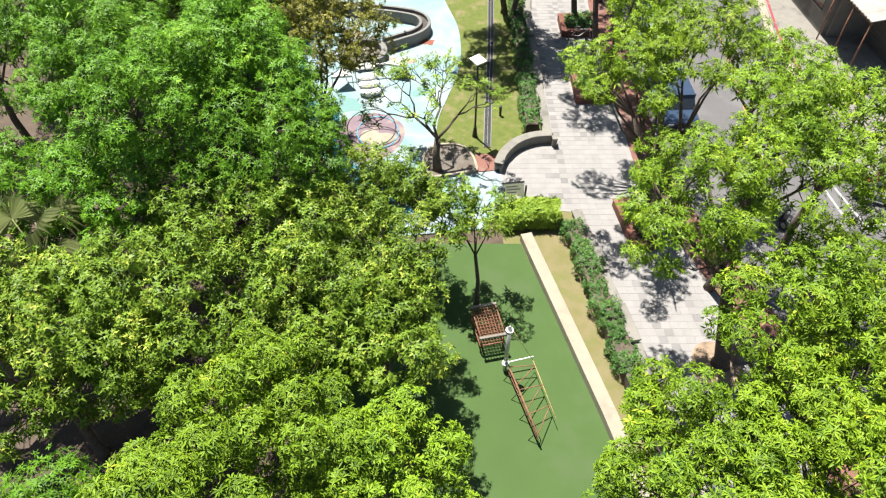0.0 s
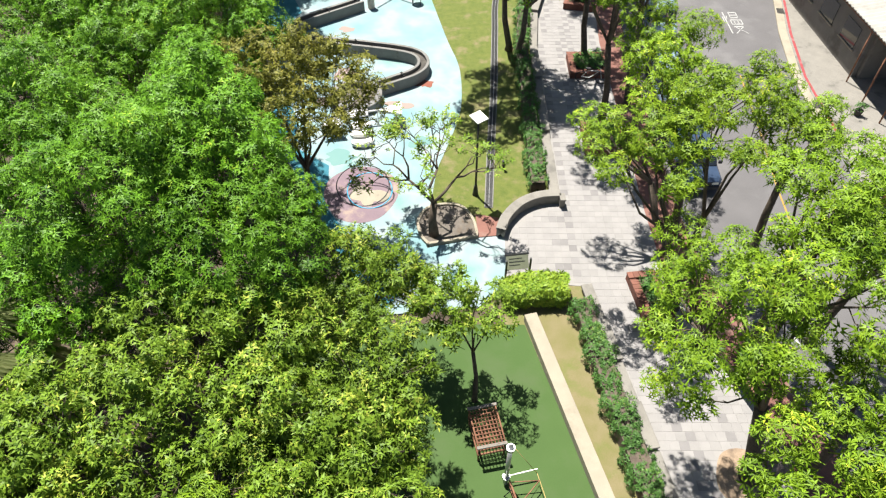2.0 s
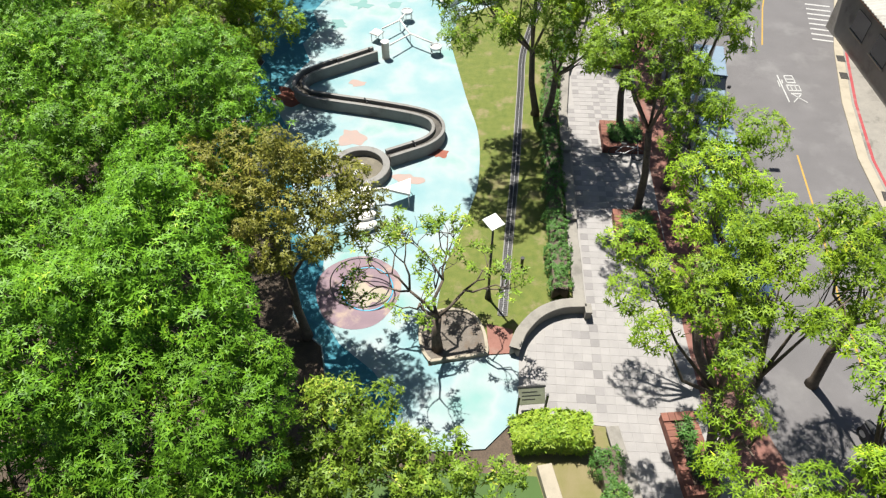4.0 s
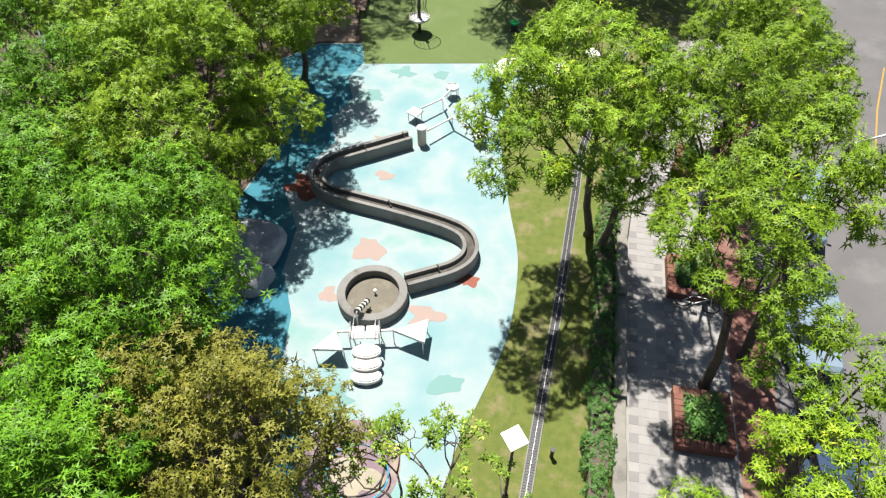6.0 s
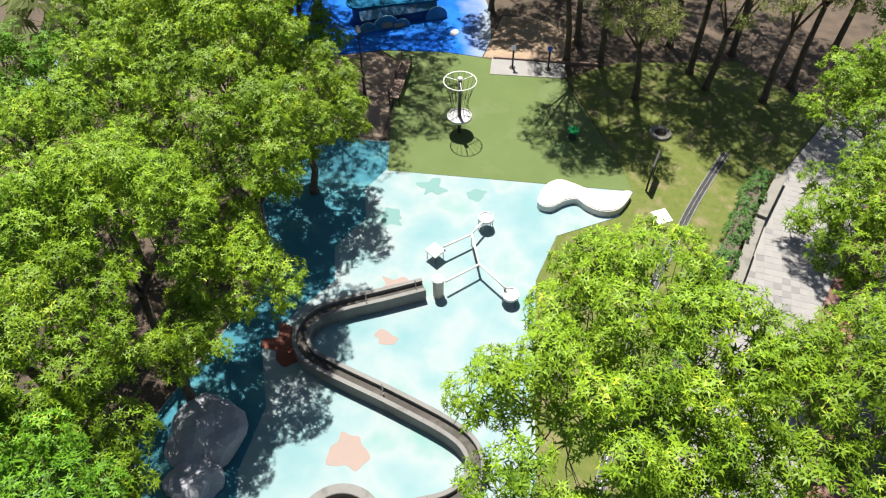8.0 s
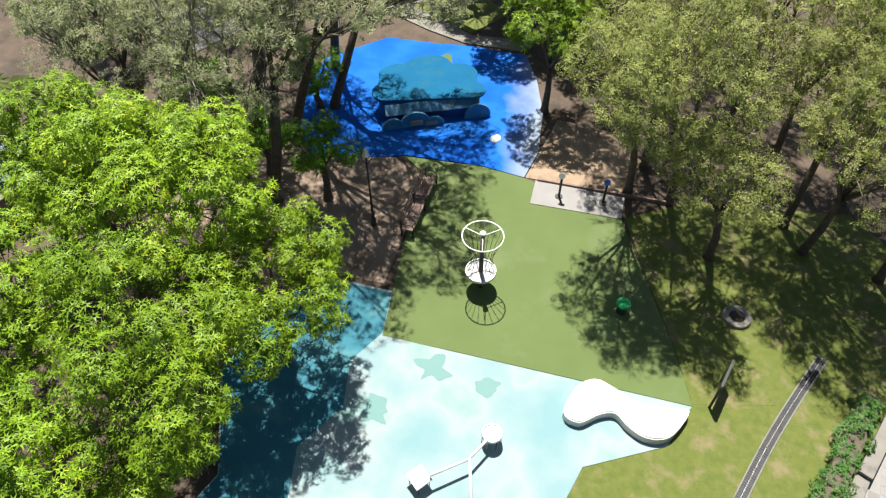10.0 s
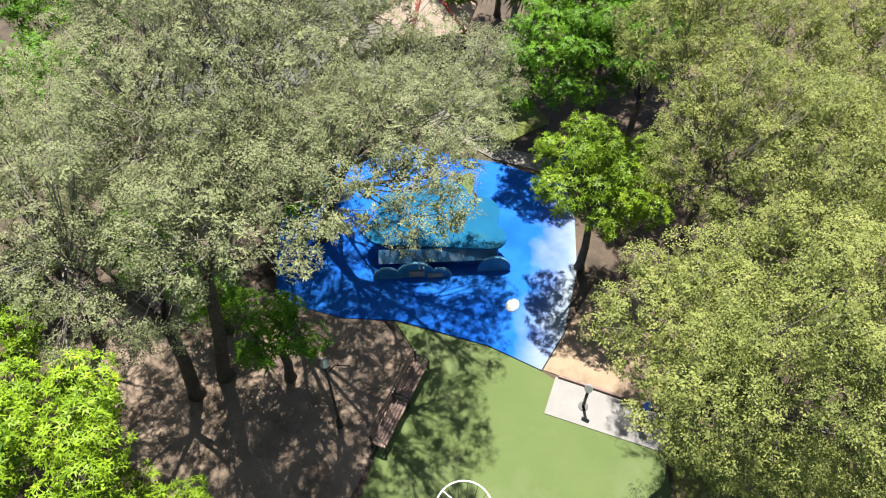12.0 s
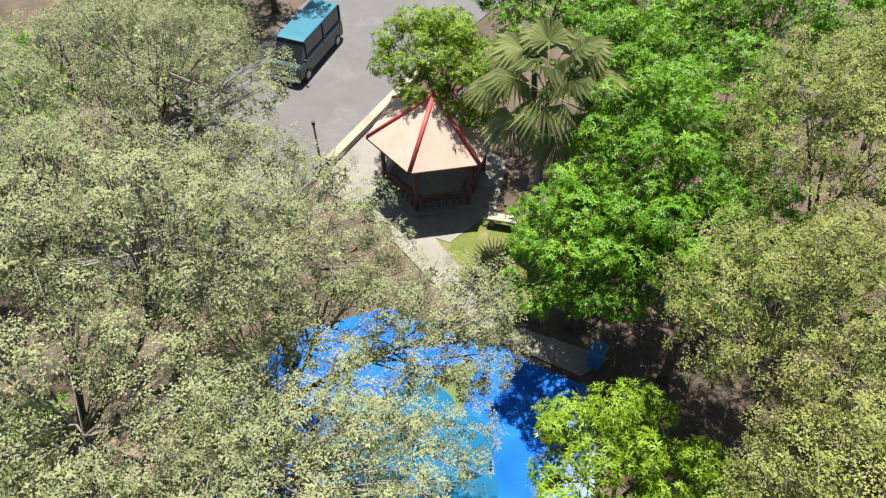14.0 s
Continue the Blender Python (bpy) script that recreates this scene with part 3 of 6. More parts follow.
mango((-11.2, 31.0), 8.7, (-11.0, 31.2), 2.4)
mango((-10.2, 30.2), 6.5, (-9.1, 30.3), 1.6)
mango((-10.4, 33.9), 5.9, (-9.2, 34.0), 1.5)
mango((-12.0, 35.2), 9.2, (-11.8, 35.4), 2.7)
mango((-11.4, 36.2), 6.2, (-9.2, 36.5), 1.9, M_MANGO_YELLOW)
mango((-15.5, 33.0), 8.6, (-15.2, 32.6), 3.1, M_MANGO_DEEP, dens=0.8)
mango((-11.0, 40.3), 8.8, (-10.6, 40.3), 2.9)
mango((-15.6, 38.6), 8.8, (-15.4, 38.6), 3.0, dens=0.8)
mango((-13.4, 44.0), 9.7, (-13.4, 44.1), 2.9, M_MANGO_YELLOW)
mango((-11.0, 44.4), 6.8, (-10.4, 44.2), 2.5, M_MANGO_YELLOW)
mango((-17.6, 44.6), 8.6, (-17.6, 44.8), 2.8, dens=0.7)
# along the walkway and the street
mango((9.5, 12.6), 8.9, (6.9, 13.1), 2.25, girth=0.25, **OPEN)
mango((9.2, 9.4), 8.2, (8.4, 9.6), 2.1, leaf="near_whorl", **OPEN)
mango((10.0, 15.95), 9.3, (9.3, 14.1), 2.0, **OPEN)
mango((10.6, 17.0), 9.4, (10.5, 16.7), 2.0, **OPEN)
mango((11.2, 12.6), 6.6, (10.8, 12.6), 1.6, **OPEN)
mango((8.3, 18.8), 8.0, (6.2, 19.7), 1.8, M_MANGO_YELLOW, **OPEN)
mango((8.6, 19.0), 8.9, (8.8, 20.5), 2.05, M_MANGO_YELLOW, **OPEN)
mango((8.1, 18.4), 6.2, (7.2, 17.2), 1.1, **OPEN)
mango((13.07, 17.5), 8.6, (12.8, 16.6), 2.3, **OPEN)
mango((12.4, 22.0), 7.6, (11.6, 21.6), 1.7, **OPEN)
mango((14.5, 12.6), 7.6, (14.3, 12.6), 2.6, **OPEN)
mango((8.9, 21.8), 5.7, (5.6, 23.3), 1.0, **OPEN)
mango((9.4, 22.8), 8.0, (8.0, 23.6), 1.9, M_MANGO_YELLOW, **OPEN)
mango((9.6, 26.6), 7.9, (8.4, 26.7), 1.7, **OPEN)
mango((7.6, 30.0), 9.5, (6.2, 29.3), 2.2, **OPEN)
mango((9.0, 31.4), 9.8, (8.3, 31.6), 2.1, **OPEN)
mango((3.52, 36.3), 10.4, (2.1, 34.2), 3.35, gap=1.04, fill=0.85)
mango((3.9, 35.4), 7.0, (4.3, 32.8), 1.6, label="lower leafy tree beside the drain", **OPEN)
mango((7.4, 35.2), 9.8, (6.3, 34.4), 2.5, **OPEN)
mango((9.2, 37.6), 8.8, (9.0, 37.6), 2.5, **OPEN)
mango((9.0, 42.6), 8.6, (8.7, 42.2), 2.8)
mango((10.0, 48.6), 8.4, (10.1, 48.4), 3.0)
GR = "tall grey-green tree with fine leaves and pale twigs"
def grey(base, top, crown, r, **kw):
    return tree("grey_tree", base, top, crown, r, "fine", M_GREYLEAF, M_BARK_GREY, GR, **{"girth": 0.22, "twigs": 2, "clump": 0.6, "size": 0.56, "inner": 10, "dens": 0.6, **kw})


grey((-16.1, 49.6), 11.2, (-15.8, 50.0), 3.4, flat=0.85, gap=1.08, fill=0.85)
grey((-18.8, 53.7), 12.6, (-16.6, 54.6), 4.8, flat=0.55, fill=1.0)
grey((-17.6, 54.9), 10.8, (-11.6, 53.8), 3.3, flat=0.42, fill=0.95)
grey((-15.8, 50.6), 11.2, (-12.4, 50.9), 2.5, flat=0.45, gap=1.08, fill=0.9)
grey((-18.6, 60.0), 10.4, (-16.6, 59.2), 2.9, flat=0.5, gap=1.1)
grey((-16.9, 57.2), 9.4, (-12.9, 58.0), 3.3, flat=0.5, fill=1.05)
grey((-22.2, 58.6), 12.0, (-22.0, 58.4), 4.2, flat=0.55)
grey((-20.6, 49.4), 10.8, (-20.4, 49.6), 3.4, flat=0.85)
grey((-26.6, 64.0), 9.2, (-27.0, 63.4), 3.4, flat=0.55)
AC = "airy yellow-green tree with fine foliage and pale branches"
def acacia(base, top, crown, r, **kw):
    return tree("acacia_tree", base, top, crown, r, "fine", M_ACACIA, M_BARK_GREY, AC, **{"girth": 0.16, "twigs": 2, "clump": 0.66, "size": 0.56, "inner": 14, "dens": 0.6, "fill": 1.25, **kw})


acacia((-0.9, 57.6), 10.8, (-1.2, 55.4), 3.3, flat=0.92, gap=0.98)
acacia((-2.39, 59.3), 11.3, (-3.2, 59.7), 3.0, flat=0.92, gap=0.98)
acacia((-2.6, 57.4), 10.0, (-3.2, 53.9), 2.2, flat=0.92, gap=1.0)
acacia((1.2, 55.2), 7.6, (0.3, 52.9), 1.9, flat=0.92, gap=1.0)
acacia((2.4, 60.5), 11.4, (2.0, 60.3), 3.6, flat=0.7, dens=0.5)
acacia((-4.8, 64.6), 11.0, (-5.3, 63.8), 3.2, flat=0.7, gap=0.98)
acacia((-6.5, 70.0), 11.8, (-7.0, 69.6), 3.3, flat=0.7)
acacia((-0.5, 67.0), 11.0, (-0.6, 67.0), 3.4, flat=0.7, dens=0.5)
acacia((4.48, 57.05), 9.5, (4.6, 55.4), 2.7, flat=0.92)
mango((-7.7, 61.2), 6.9, (-7.6, 60.8), 2.2, label="compact round tree with bright green leaves", flat=0.85)
mango((-11.9, 66.9), 7.0, (-11.6, 66.2), 2.5, M_MANGO_DEEP, flat=0.85, fill=0.95)
mango((-11.2, 70.4), 9.0, (-11.4, 70.4), 3.3, M_MANGO_DEEP, flat=0.85, fill=0.95)
mango((-9.6, 75.4), 10.5, (-9.6, 75.4), 3.6, M_MANGO_DEEP, dens=0.5)
mango((-14.0, 72.8), 8.4, (-14.0, 72.8), 2.2, M_MANGO_DEEP, fill=0.9)
mango((-8.4, 67.0), 8.2, (-8.5, 67.2), 2.1, M_MANGO_DEEP, fill=0.9)
mango((-14.0, 75.6), 9.0, (-14.2, 75.4), 3.0, M_MANGO_DEEP, dens=0.5)
mango((-21.4, 72.2), 6.3, (-21.0, 71.5), 2.6, M_MANGO, flat=0.7, fill=0.95)
mango((-19.2, 75.5), 8.0, (-19.4, 75.4), 2.6, M_MANGO_DEEP, dens=0.5)
mango((-31.5, 66.0), 7.5, (-31.5, 66.0), 3.0, M_MANGO_DEEP, dens=0.5)
mango((-35.5, 75.0), 8.0, (-35.5, 75.0), 3.4, M_MANGO_DEEP, dens=0.5)
# next three acacias close canopy gaps, added to shade the ground below
acacia((5.6, 60.6), 10.4, (5.4, 60.8), 2.8, flat=0.65, dens=0.5)
acacia((0.4, 63.6), 10.8, (0.4, 63.6), 2.8, flat=0.65, dens=0.5)
acacia((10.8, 62.8), 10.4, (10.6, 62.8), 3.2, flat=0.65, dens=0.5)
acacia((8.5, 58.5), 10.5, (8.3, 58.2), 3.4, flat=0.65, dens=0.5)
acacia((6.2, 64.5), 11.0, (6.0, 64.5), 3.6, flat=0.65, dens=0.5)
acacia((-3.0, 72.5), 11.5, (-3.0, 72.5), 3.6, flat=0.65, dens=0.5)
mango((12.6, 54.0), 8.8, (12.4, 54.0), 3.2, M_MANGO_DEEP, dens=0.5)
mango((-19.8, 39.8), 8.2, (-19.8, 40.0), 2.6, M_MANGO_DEEP, dens=0.5)
mango((-20.5, 34.5), 8.2, (-20.5, 34.5), 2.8, M_MANGO_DEEP, dens=0.5)
mango((-19.0, 24.5), 8.2, (-19.0, 24.5), 3.0, M_MANGO_DEEP, dens=0.5)
mango((-24.5, 52.5), 8.6, (-24.5, 52.5), 3.2, M_MANGO_DEEP, dens=0.5)
mango((-30.5, 58.5), 8.6, (-30.5, 58.5), 3.4, M_MANGO_DEEP, dens=0.5)
mango((-13.9, 51.7), 4.3, (-13.8, 51.6), 1.4, M_MANGO_DEEP, flat=0.9, label="young dark green tree beside the lamp")
acacia((3.6, 58.2), 9.6, (3.4, 57.9), 2.7, flat=0.8, dens=0.5)
acacia((7.2, 56.8), 9.4, (7.2, 56.6), 2.6, flat=0.8, dens=0.55)
mango((-17.0, 52.0), 3.4, (-17.0, 52.0), 1.3, M_MANGO_DEEP, flat=0.9, label="low dark green tree under the tall trees")
mango((-20.6, 52.6), 4.0, (-20.6, 52.6), 1.8, M_MANGO_DEEP, flat=0.9, label="low dark green tree under the tall trees")
mango((-17.5, 56.8), 3.6, (-17.5, 56.8), 1.4, M_MANGO_DEEP, flat=0.9, label="low dark green tree under the tall trees")

# ---- planting ----
def strip_points(path, width, height, n):
    """Random points over the top and sides of a clipped strip along a path, with outward axes."""
    P = [np.array(p, float) for p in path]
    L_ = [np.linalg.norm(b - a) for a, b in zip(P, P[1:])]
    pts, axs = [], []
    for _ in range(n):
        i = rng.choice(len(L_), p=np.array(L_) / sum(L_))
        a, b = P[i], P[i + 1]
        d = (b - a) / L_[i]
        nrm = np.array([-d[1], d[0]])
        c = a + (b - a) * rng.random()
        w = rng.uniform(-1, 1)
        edge = 0.1 * math.sin(c[1] * 3.1) + 0.08 * math.sin(c[1] * 7.3 + c[0])
        top = height * (0.9 + 0.1 * math.sin(c[1] * 2.3) + 0.08 * math.sin(c[1] * 6.1 + 1)) * (1 - 0.25 * w ** 4)
        if rng.random() < 0.6:
            z, ax = top * rng.uniform(0.86, 1.04), np.array([nrm[0] * w * 0.4, nrm[1] * w * 0.4, 1])
        else:
            s = 1 if w > 0 else -1
            z = top * rng.uniform(0.12, 1.0)
            w = s * rng.uniform(0.85, 1.05)
            ax = np.array([nrm[0] * s, nrm[1] * s, 0.5])
        q = c + nrm * w * (width / 2 + edge)
        pts.append([q[0], q[1], z])
        axs.append(ax + rng.normal(size=3) * 0.25)
    return np.array(pts), np.array(axs)


def hedge(name, path, width, height, n, material, label, size=0.75):
    t = thing(name, (path[0][0], path[0][1], 0), label, "hedge")
    p, a = strip_points(path, width, height, n)
    o = np.array([path[0][0], path[0][1], 0.0])
    foliage("leaves", p - o, a, "short", material, t, size, "")
    t.children[0].name = "foliage"
    core = wall_strip("stems", path, width * 0.72, height * 0.72, M_BARK, "", category="")
    core.name = "core"
    for k in ("label", "category"):
        if k in core:
            del core[k]
    core.parent = t
    core.matrix_parent_inverse = t.matrix_world.inverted()
    return t


bpy.context.view_layer.update()
hedge("hedge", [(5.15, 19.0), (5.75, 15.2), (6.4, 11.5), (7.2, 7.5), (7.9, 3)], 0.85, 0.75, 2300, M_HEDGE, "clipped dark green hedge along the walkway")
hedge("hedge", [(4.12, 25.1), (4.15, 30), (4.15, 36), (4.5, 40), (5.6, 44.4), (6.4, 48), (7.1, 51)], 0.8, 0.8, 3200, M_HEDGE, "long clipped dark green hedge beside the lawn")
hedge("shrub", [(2.3, 19.3), (3.6, 19.55), (4.7, 19.5)], 1.15, 0.85, 1100, M_SHRUB, "bright yellow-green shrubs below the notice board", 0.95)


# ---- benches, kerbs and planters along the walkway ----
def kerb_bench(a, b, height):
    """A stretch of concrete sitting kerb: plinth and overhanging seat slab."""
    a, b = Vector(a), Vector(b)
    ln, ang = (b - a).length, math.degrees(math.atan2((b - a).y, (b - a).x))
    t = thing("kerb_bench", (a.x, a.y, 0), "low grey concrete sitting kerb along the walkway", "bench", "sitting kerbs", turn=ang)
    part("plinth", box_bm(0.02, -0.15, -0.05, ln - 0.02, 0.15, height - 0.09), M_CONC, t)
    part("seat", box_bm(0, -0.21, height - 0.09, ln - 0.01, 0.21, height, 0.012), M_CONC, t)
    return t


pts = [(5.50, 19.9), (5.78, 18.3), (6.08, 16.5), (6.38, 14.9), (6.68, 13.3), (7.05, 11.3), (7.42, 9.3), (7.8, 7.2)]
for i, (a, b) in enumerate(zip(pts, pts[1:])):
    kerb_bench(a, b, 0.42 if i % 2 else 0.26)
pts = [(4.78, 24.75), (4.78, 27.4), (4.78, 28.9), (4.78, 31.6), (4.78, 33.2), (4.8, 36), (5.15, 39.8), (5.7, 42.0), (6.25, 44.3), (6.7, 46.4), (7.1, 48.2), (7.9, 51)]
for i, (a, b) in enumerate(zip(pts, pts[1:])):
    kerb_bench(a, b, 0.26 if i % 2 else 0.42)
arc = curve_pts([Vector((2.42, 22.5, 0)), Vector((2.68, 23.25, 0)), Vector((3.3, 24.05, 0)), Vector((4.1, 24.5, 0)), Vector((5.0, 24.62, 0))], 6, False)
cw = thing("curved_wall", (2.42, 22.5, 0), "curved low concrete seat wall round the plaza", "wall")
for nm, w, z0, z1, m_ in (("plinth", 0.34, -0.05, 0.42, M_CONC), ("coping", 0.40, 0.42, 0.5, M_CONC)):
    w_ = wall_strip(nm, [(p.x, p.y) for p in arc], w, z1, m_, "", base=z0, category="")
    w_.parent = cw
    w_.matrix_parent_inverse = pose(2.42, 22.5, 0).inverted()
kerb_bench((4.95, 24.35), (5.2, 24.36), 0.5)


def planter(x0, y0, x1, y1, turn=0, plants=120):
    """A raised bed: four brick kerbs with capping bricks, soil and low plants."""
    w, d = x1 - x0, y1 - y0
    t = thing("planter", (x0, y0, 0), "raised planting bed with red brick kerb", "planter", "brick planters", turn=turn)
    h = 0.38
    for nm, b in (("kerb", (0, 0, w, 0.26)), ("kerb", (0, d - 0.26, w, d)), ("kerb", (0, 0.262, 0.26, d - 0.262)), ("kerb", (w - 0.26, 0.262, w, d - 0.262))):
        part(nm, box_bm(b[0], b[1], -0.05, b[2], b[3], h - 0.06), M_BRICK, t)
    cap = box_bm(-0.02, -0.02, 0, 0.19, 0.28, 0.06, 0.008)
    me = bpy.data.meshes.new("brick")
    cap.to_mesh(me)
    cap.free()
    me.materials.append(M_BRICK)
    me2 = me.copy()
    me2.transform(Matrix.Rotation(radians(90), 4, "Z") @ Matrix.Translation((0.02, -0.28, 0)))
    for k in range(int(w / 0.22) + 1):
        for yy in (0, d - 0.26):
            ob = new("brick", me)
            ob.parent = t
            ob.location = (min(k * 0.22, w - 0.19), yy, h - 0.06)
    for k in range(int((d - 0.56) / 0.22)):
        for xx in (0.0, w - 0.28):
            ob = new("brick", me2)
            ob.parent = t
            ob.location = (xx, 0.30 + k * 0.22, h - 0.06)
    part("soil", box_bm(0.26, 0.26, 0.0, w - 0.26, d - 0.26, h - 0.1), M_DIRT, t)
    p = np.stack([rng.uniform(0.3, w - 0.3, plants), rng.uniform(0.3, d - 0.3, plants), rng.uniform(h - 0.05, h + 0.35, plants)], axis=1)
    foliage("plants", p, rng.normal(size=(plants, 3)) * 0.4 + np.array([0, 0, 1.0]), "whorl", M_HEDGE, t, 0.9).name = "planting"
    return t


planter(7.45, 17.75, 8.5, 20.4, 8, 60)
planter(6.5, 27.5, 8.3, 29.6)
planter(6.5, 33.6, 8.5, 35.5)
planter(6.9, 40.6, 8.6, 42.4, -12)


# ---- splash pad equipment ----
M_CONC_GREY = mat("concrete_grey", (0.205, 0.20, 0.19), (0.155, 0.15, 0.142), scale=2.2, fine=45, rough=0.85, bump=0.3, stain=(0.12, 0.115, 0.105), stain_scale=1.1)

def channel(name, path, label):
    """A raised concrete water channel: two side walls with a dark trough between them."""
    P = [Vector((p[0], p[1], 0)) for p in path]
    t = thing(name, (path[0][0], path[0][1], 0), label, "water channel")
    inv = pose(path[0][0], path[0][1], 0).inverted()
    rows = []
    for i, p in enumerate(P):
        d = (P[min(i + 1, len(P) - 1)] - P[max(i - 1, 0)]).normalized()
        rows.append((p, Vector((-d.y, d.x, 0))))
    for nm, off, w, h, m_ in (("side_wall", 0.235, 0.15, 0.60, M_CONC_GREY), ("side_wall", -0.235, 0.15, 0.60, M_CONC_GREY), ("trough", 0, 0.316, 0.42, M_CONC_DARK)):
        ob = wall_strip(nm, [(p + n * off)[:2] for p, n in rows], w, h, m_, "", base=-0.05, category="")
        ob.parent = t
        ob.matrix_parent_inverse = inv
    return t


zig = curve_pts([Vector((*p, 0)) for p in [(-4.75, 40.6), (-6.1, 39.65), (-7.2, 38.9), (-7.95, 38.2), (-8.12, 37.3), (-7.6, 36.62), (-6.6, 36.33), (-4.4, 35.95), (-2.3, 35.5), (-1.4, 35.1), (-1.02, 34.5), (-1.05, 33.85), (-1.5, 33.25), (-2.3, 32.75), (-3.1, 32.3)]], 5, False)
channel("water_channel", zig, "winding raised grey concrete water channel")
for a in ((-6.5, 39.3, 0.6), (-5.0, 40.45, 0.6), (-4.6, 36.05, 0.6), (-2.0, 33.0, 0.6)):
    g_ = thing("sluice_gate", a, "small dark metal gate across the water channel", "sluice gate", "sluice gates", turn=30)
    part("plate", box_bm(-0.02, -0.2, -0.15, 0.02, 0.2, 0.05), M_DARKMETAL, g_)
    tubes("handle", [([(0, -0.1, 0.05), (0, -0.1, 0.12), (0, 0.1, 0.12), (0, 0.1, 0.05)], 0.015)], M_DARKMETAL, g_)


def ring_bm(r0, r1, z0, z1, n=40, bevel=0.02):
    bm = bmesh.new()
    prof = [(r1, z0), (r1, z1 - bevel), (r1 - bevel, z1), (r0 + bevel, z1), (r0, z1 - bevel), (r0, z0)]
    rows = [[bm.verts.new((r * math.cos(2 * math.pi * k / n), r * math.sin(2 * math.pi * k / n), z)) for r, z in prof] for k in range(n)]
    for k in range(n):
        a, b = rows[k], rows[(k + 1) % n]
        for i in range(6):
            bm.faces.new((a[i], b[i], b[(i + 1) % 6], a[(i + 1) % 6]))
    return bm


def disc_bm(r, z0, z1, n=32, r_top=None):
    bm = bmesh.new()
    bmesh.ops.create_cone(bm, cap_ends=True, segments=n, radius1=r, radius2=r if r_top is None else r_top, depth=z1 - z0, matrix=Matrix.Translation((0, 0, (z0 + z1) / 2)))
    return bm


basin = thing("round_basin", (-4.23, 31.62, 0), "round concrete water basin with a muddy floor", "basin")
part("rim", ring_bm(0.99, 1.30, -0.05, 0.45), M_CONC_GREY, basin)
M_MUD = mat("mud", (0.115, 0.10, 0.072), (0.08, 0.07, 0.05), scale=2, fine=30, rough=0.6, stain=(0.135, 0.12, 0.085), stain_scale=1.5)
part("floor", disc_bm(0.985, -0.04, 0.12, 40), M_MUD, basin)
tubes("nozzle", [([(0.05, 0.15, 0.1), (0.05, 0.15, 0.3)], 0.03)], M_STEEL, basin)
part("nozzle_cap", disc_bm(0.06, 0.3, 0.36, 12), M_WHITE, basin).location = (0.05, 0.15, 0)
scr = thing("screw_pump", (-4.35, 30.85, 0), "black and white striped spiral water screw leaning on the basin", "water screw")
for i in range(9):
    b_ = part("coil", ring_bm(0.05, 0.11, -0.025, 0.025, 14, 0.008), M_WHITE if i % 2 else M_DARKMETAL, scr)
    b_.matrix_basis = pose(0.02 * i - 0.1, -0.45 + 0.09 * i, 0.78 - 0.035 * i, 60, 0, -10)
tubes("shaft", [([(-0.1, -0.5, 0.8), (0.08, 0.4, 0.45)], 0.03)], M_STEEL, scr)
tubes("stand", [([(-0.1, -0.5, 0.8), (-0.1, -0.55, 0)], 0.03)], M_STEEL, scr)

M_PLAYWHITE = mat("white_play_paint", (0.62, 0.61, 0.58), (0.50, 0.49, 0.46), scale=2, fine=30, rough=0.45)
plane = thing("water_plane", (-3.95, 29.6, 0), "white plane-shaped water play frame with winged trays", "play equipment", turn=12)
part("deck", box_bm(-0.52, -0.25, 0.7, -0.02, 0.28, 0.8, 0.03), M_PLAYWHITE, plane)
part("deck", box_bm(0.04, -0.25, 0.7, 0.52, 0.28, 0.8, 0.03), M_PLAYWHITE, plane)
for sx in (-0.5, 0.5):
    tubes("frame", [([(sx, -0.28, 0), (sx, -0.28, 1.0), (sx, 0.3, 1.0), (sx, 0.3, 0)], 0.022)], M_STEEL, plane)
    tubes("frame", [([(sx * 0.75, -0.28, 0.7), (sx * 0.75, 0.0, 1.12), (sx * 0.75, 0.5, 1.0)], 0.015)], M_STEEL, plane)
for k, (yy, zz, ww) in enumerate(((-0.62, 0.62, 0.5), (-1.02, 0.48, 0.52), (-1.4, 0.3, 0.52))):
    stp = disc_bm(ww, zz - 0.22, zz, 28)
    bmesh.ops.scale(stp, vec=(1, 0.55, 1), verts=stp.verts)
    bmesh.ops.bevel(stp, geom=[e for e in stp.edges if abs(e.verts[0].co.z - e.verts[1].co.z) < 1e-5], offset=0.04, segments=2, affect="EDGES")
    part("step", stp, M_PLAYWHITE, plane, smooth=False).location = (0.06, yy, 0)
    part("step_base", disc_bm(0.26, 0, zz - 0.2, 14), M_PLAYWHITE, plane).location = (0.06, yy, 0)
for sx, tri in ((-1, [(-1.0, 0.12), (-1.75, -0.62), (-0.72, -0.68)]), (1, [(1.0, 0.05), (2.2, 0.5), (2.05, -0.48)])):
    part("wing_tray", slab_bm(tri[::-1] if sx > 0 else tri, 0.78, 0.66), M_PLAYWHITE, plane)
    tubes("arm", [([(sx * 0.5, 0.1, 0.72), (sx * 1.05, 0.1, 0.72)], 0.045)], M_PLAYWHITE, plane)
    for q in tri:
        tubes("leg", [([(q[0] * 0.97, q[1] * 0.97, 0), (q[0] * 0.97, q[1] * 0.97, 0.7)], 0.02)], M_STEEL, plane)

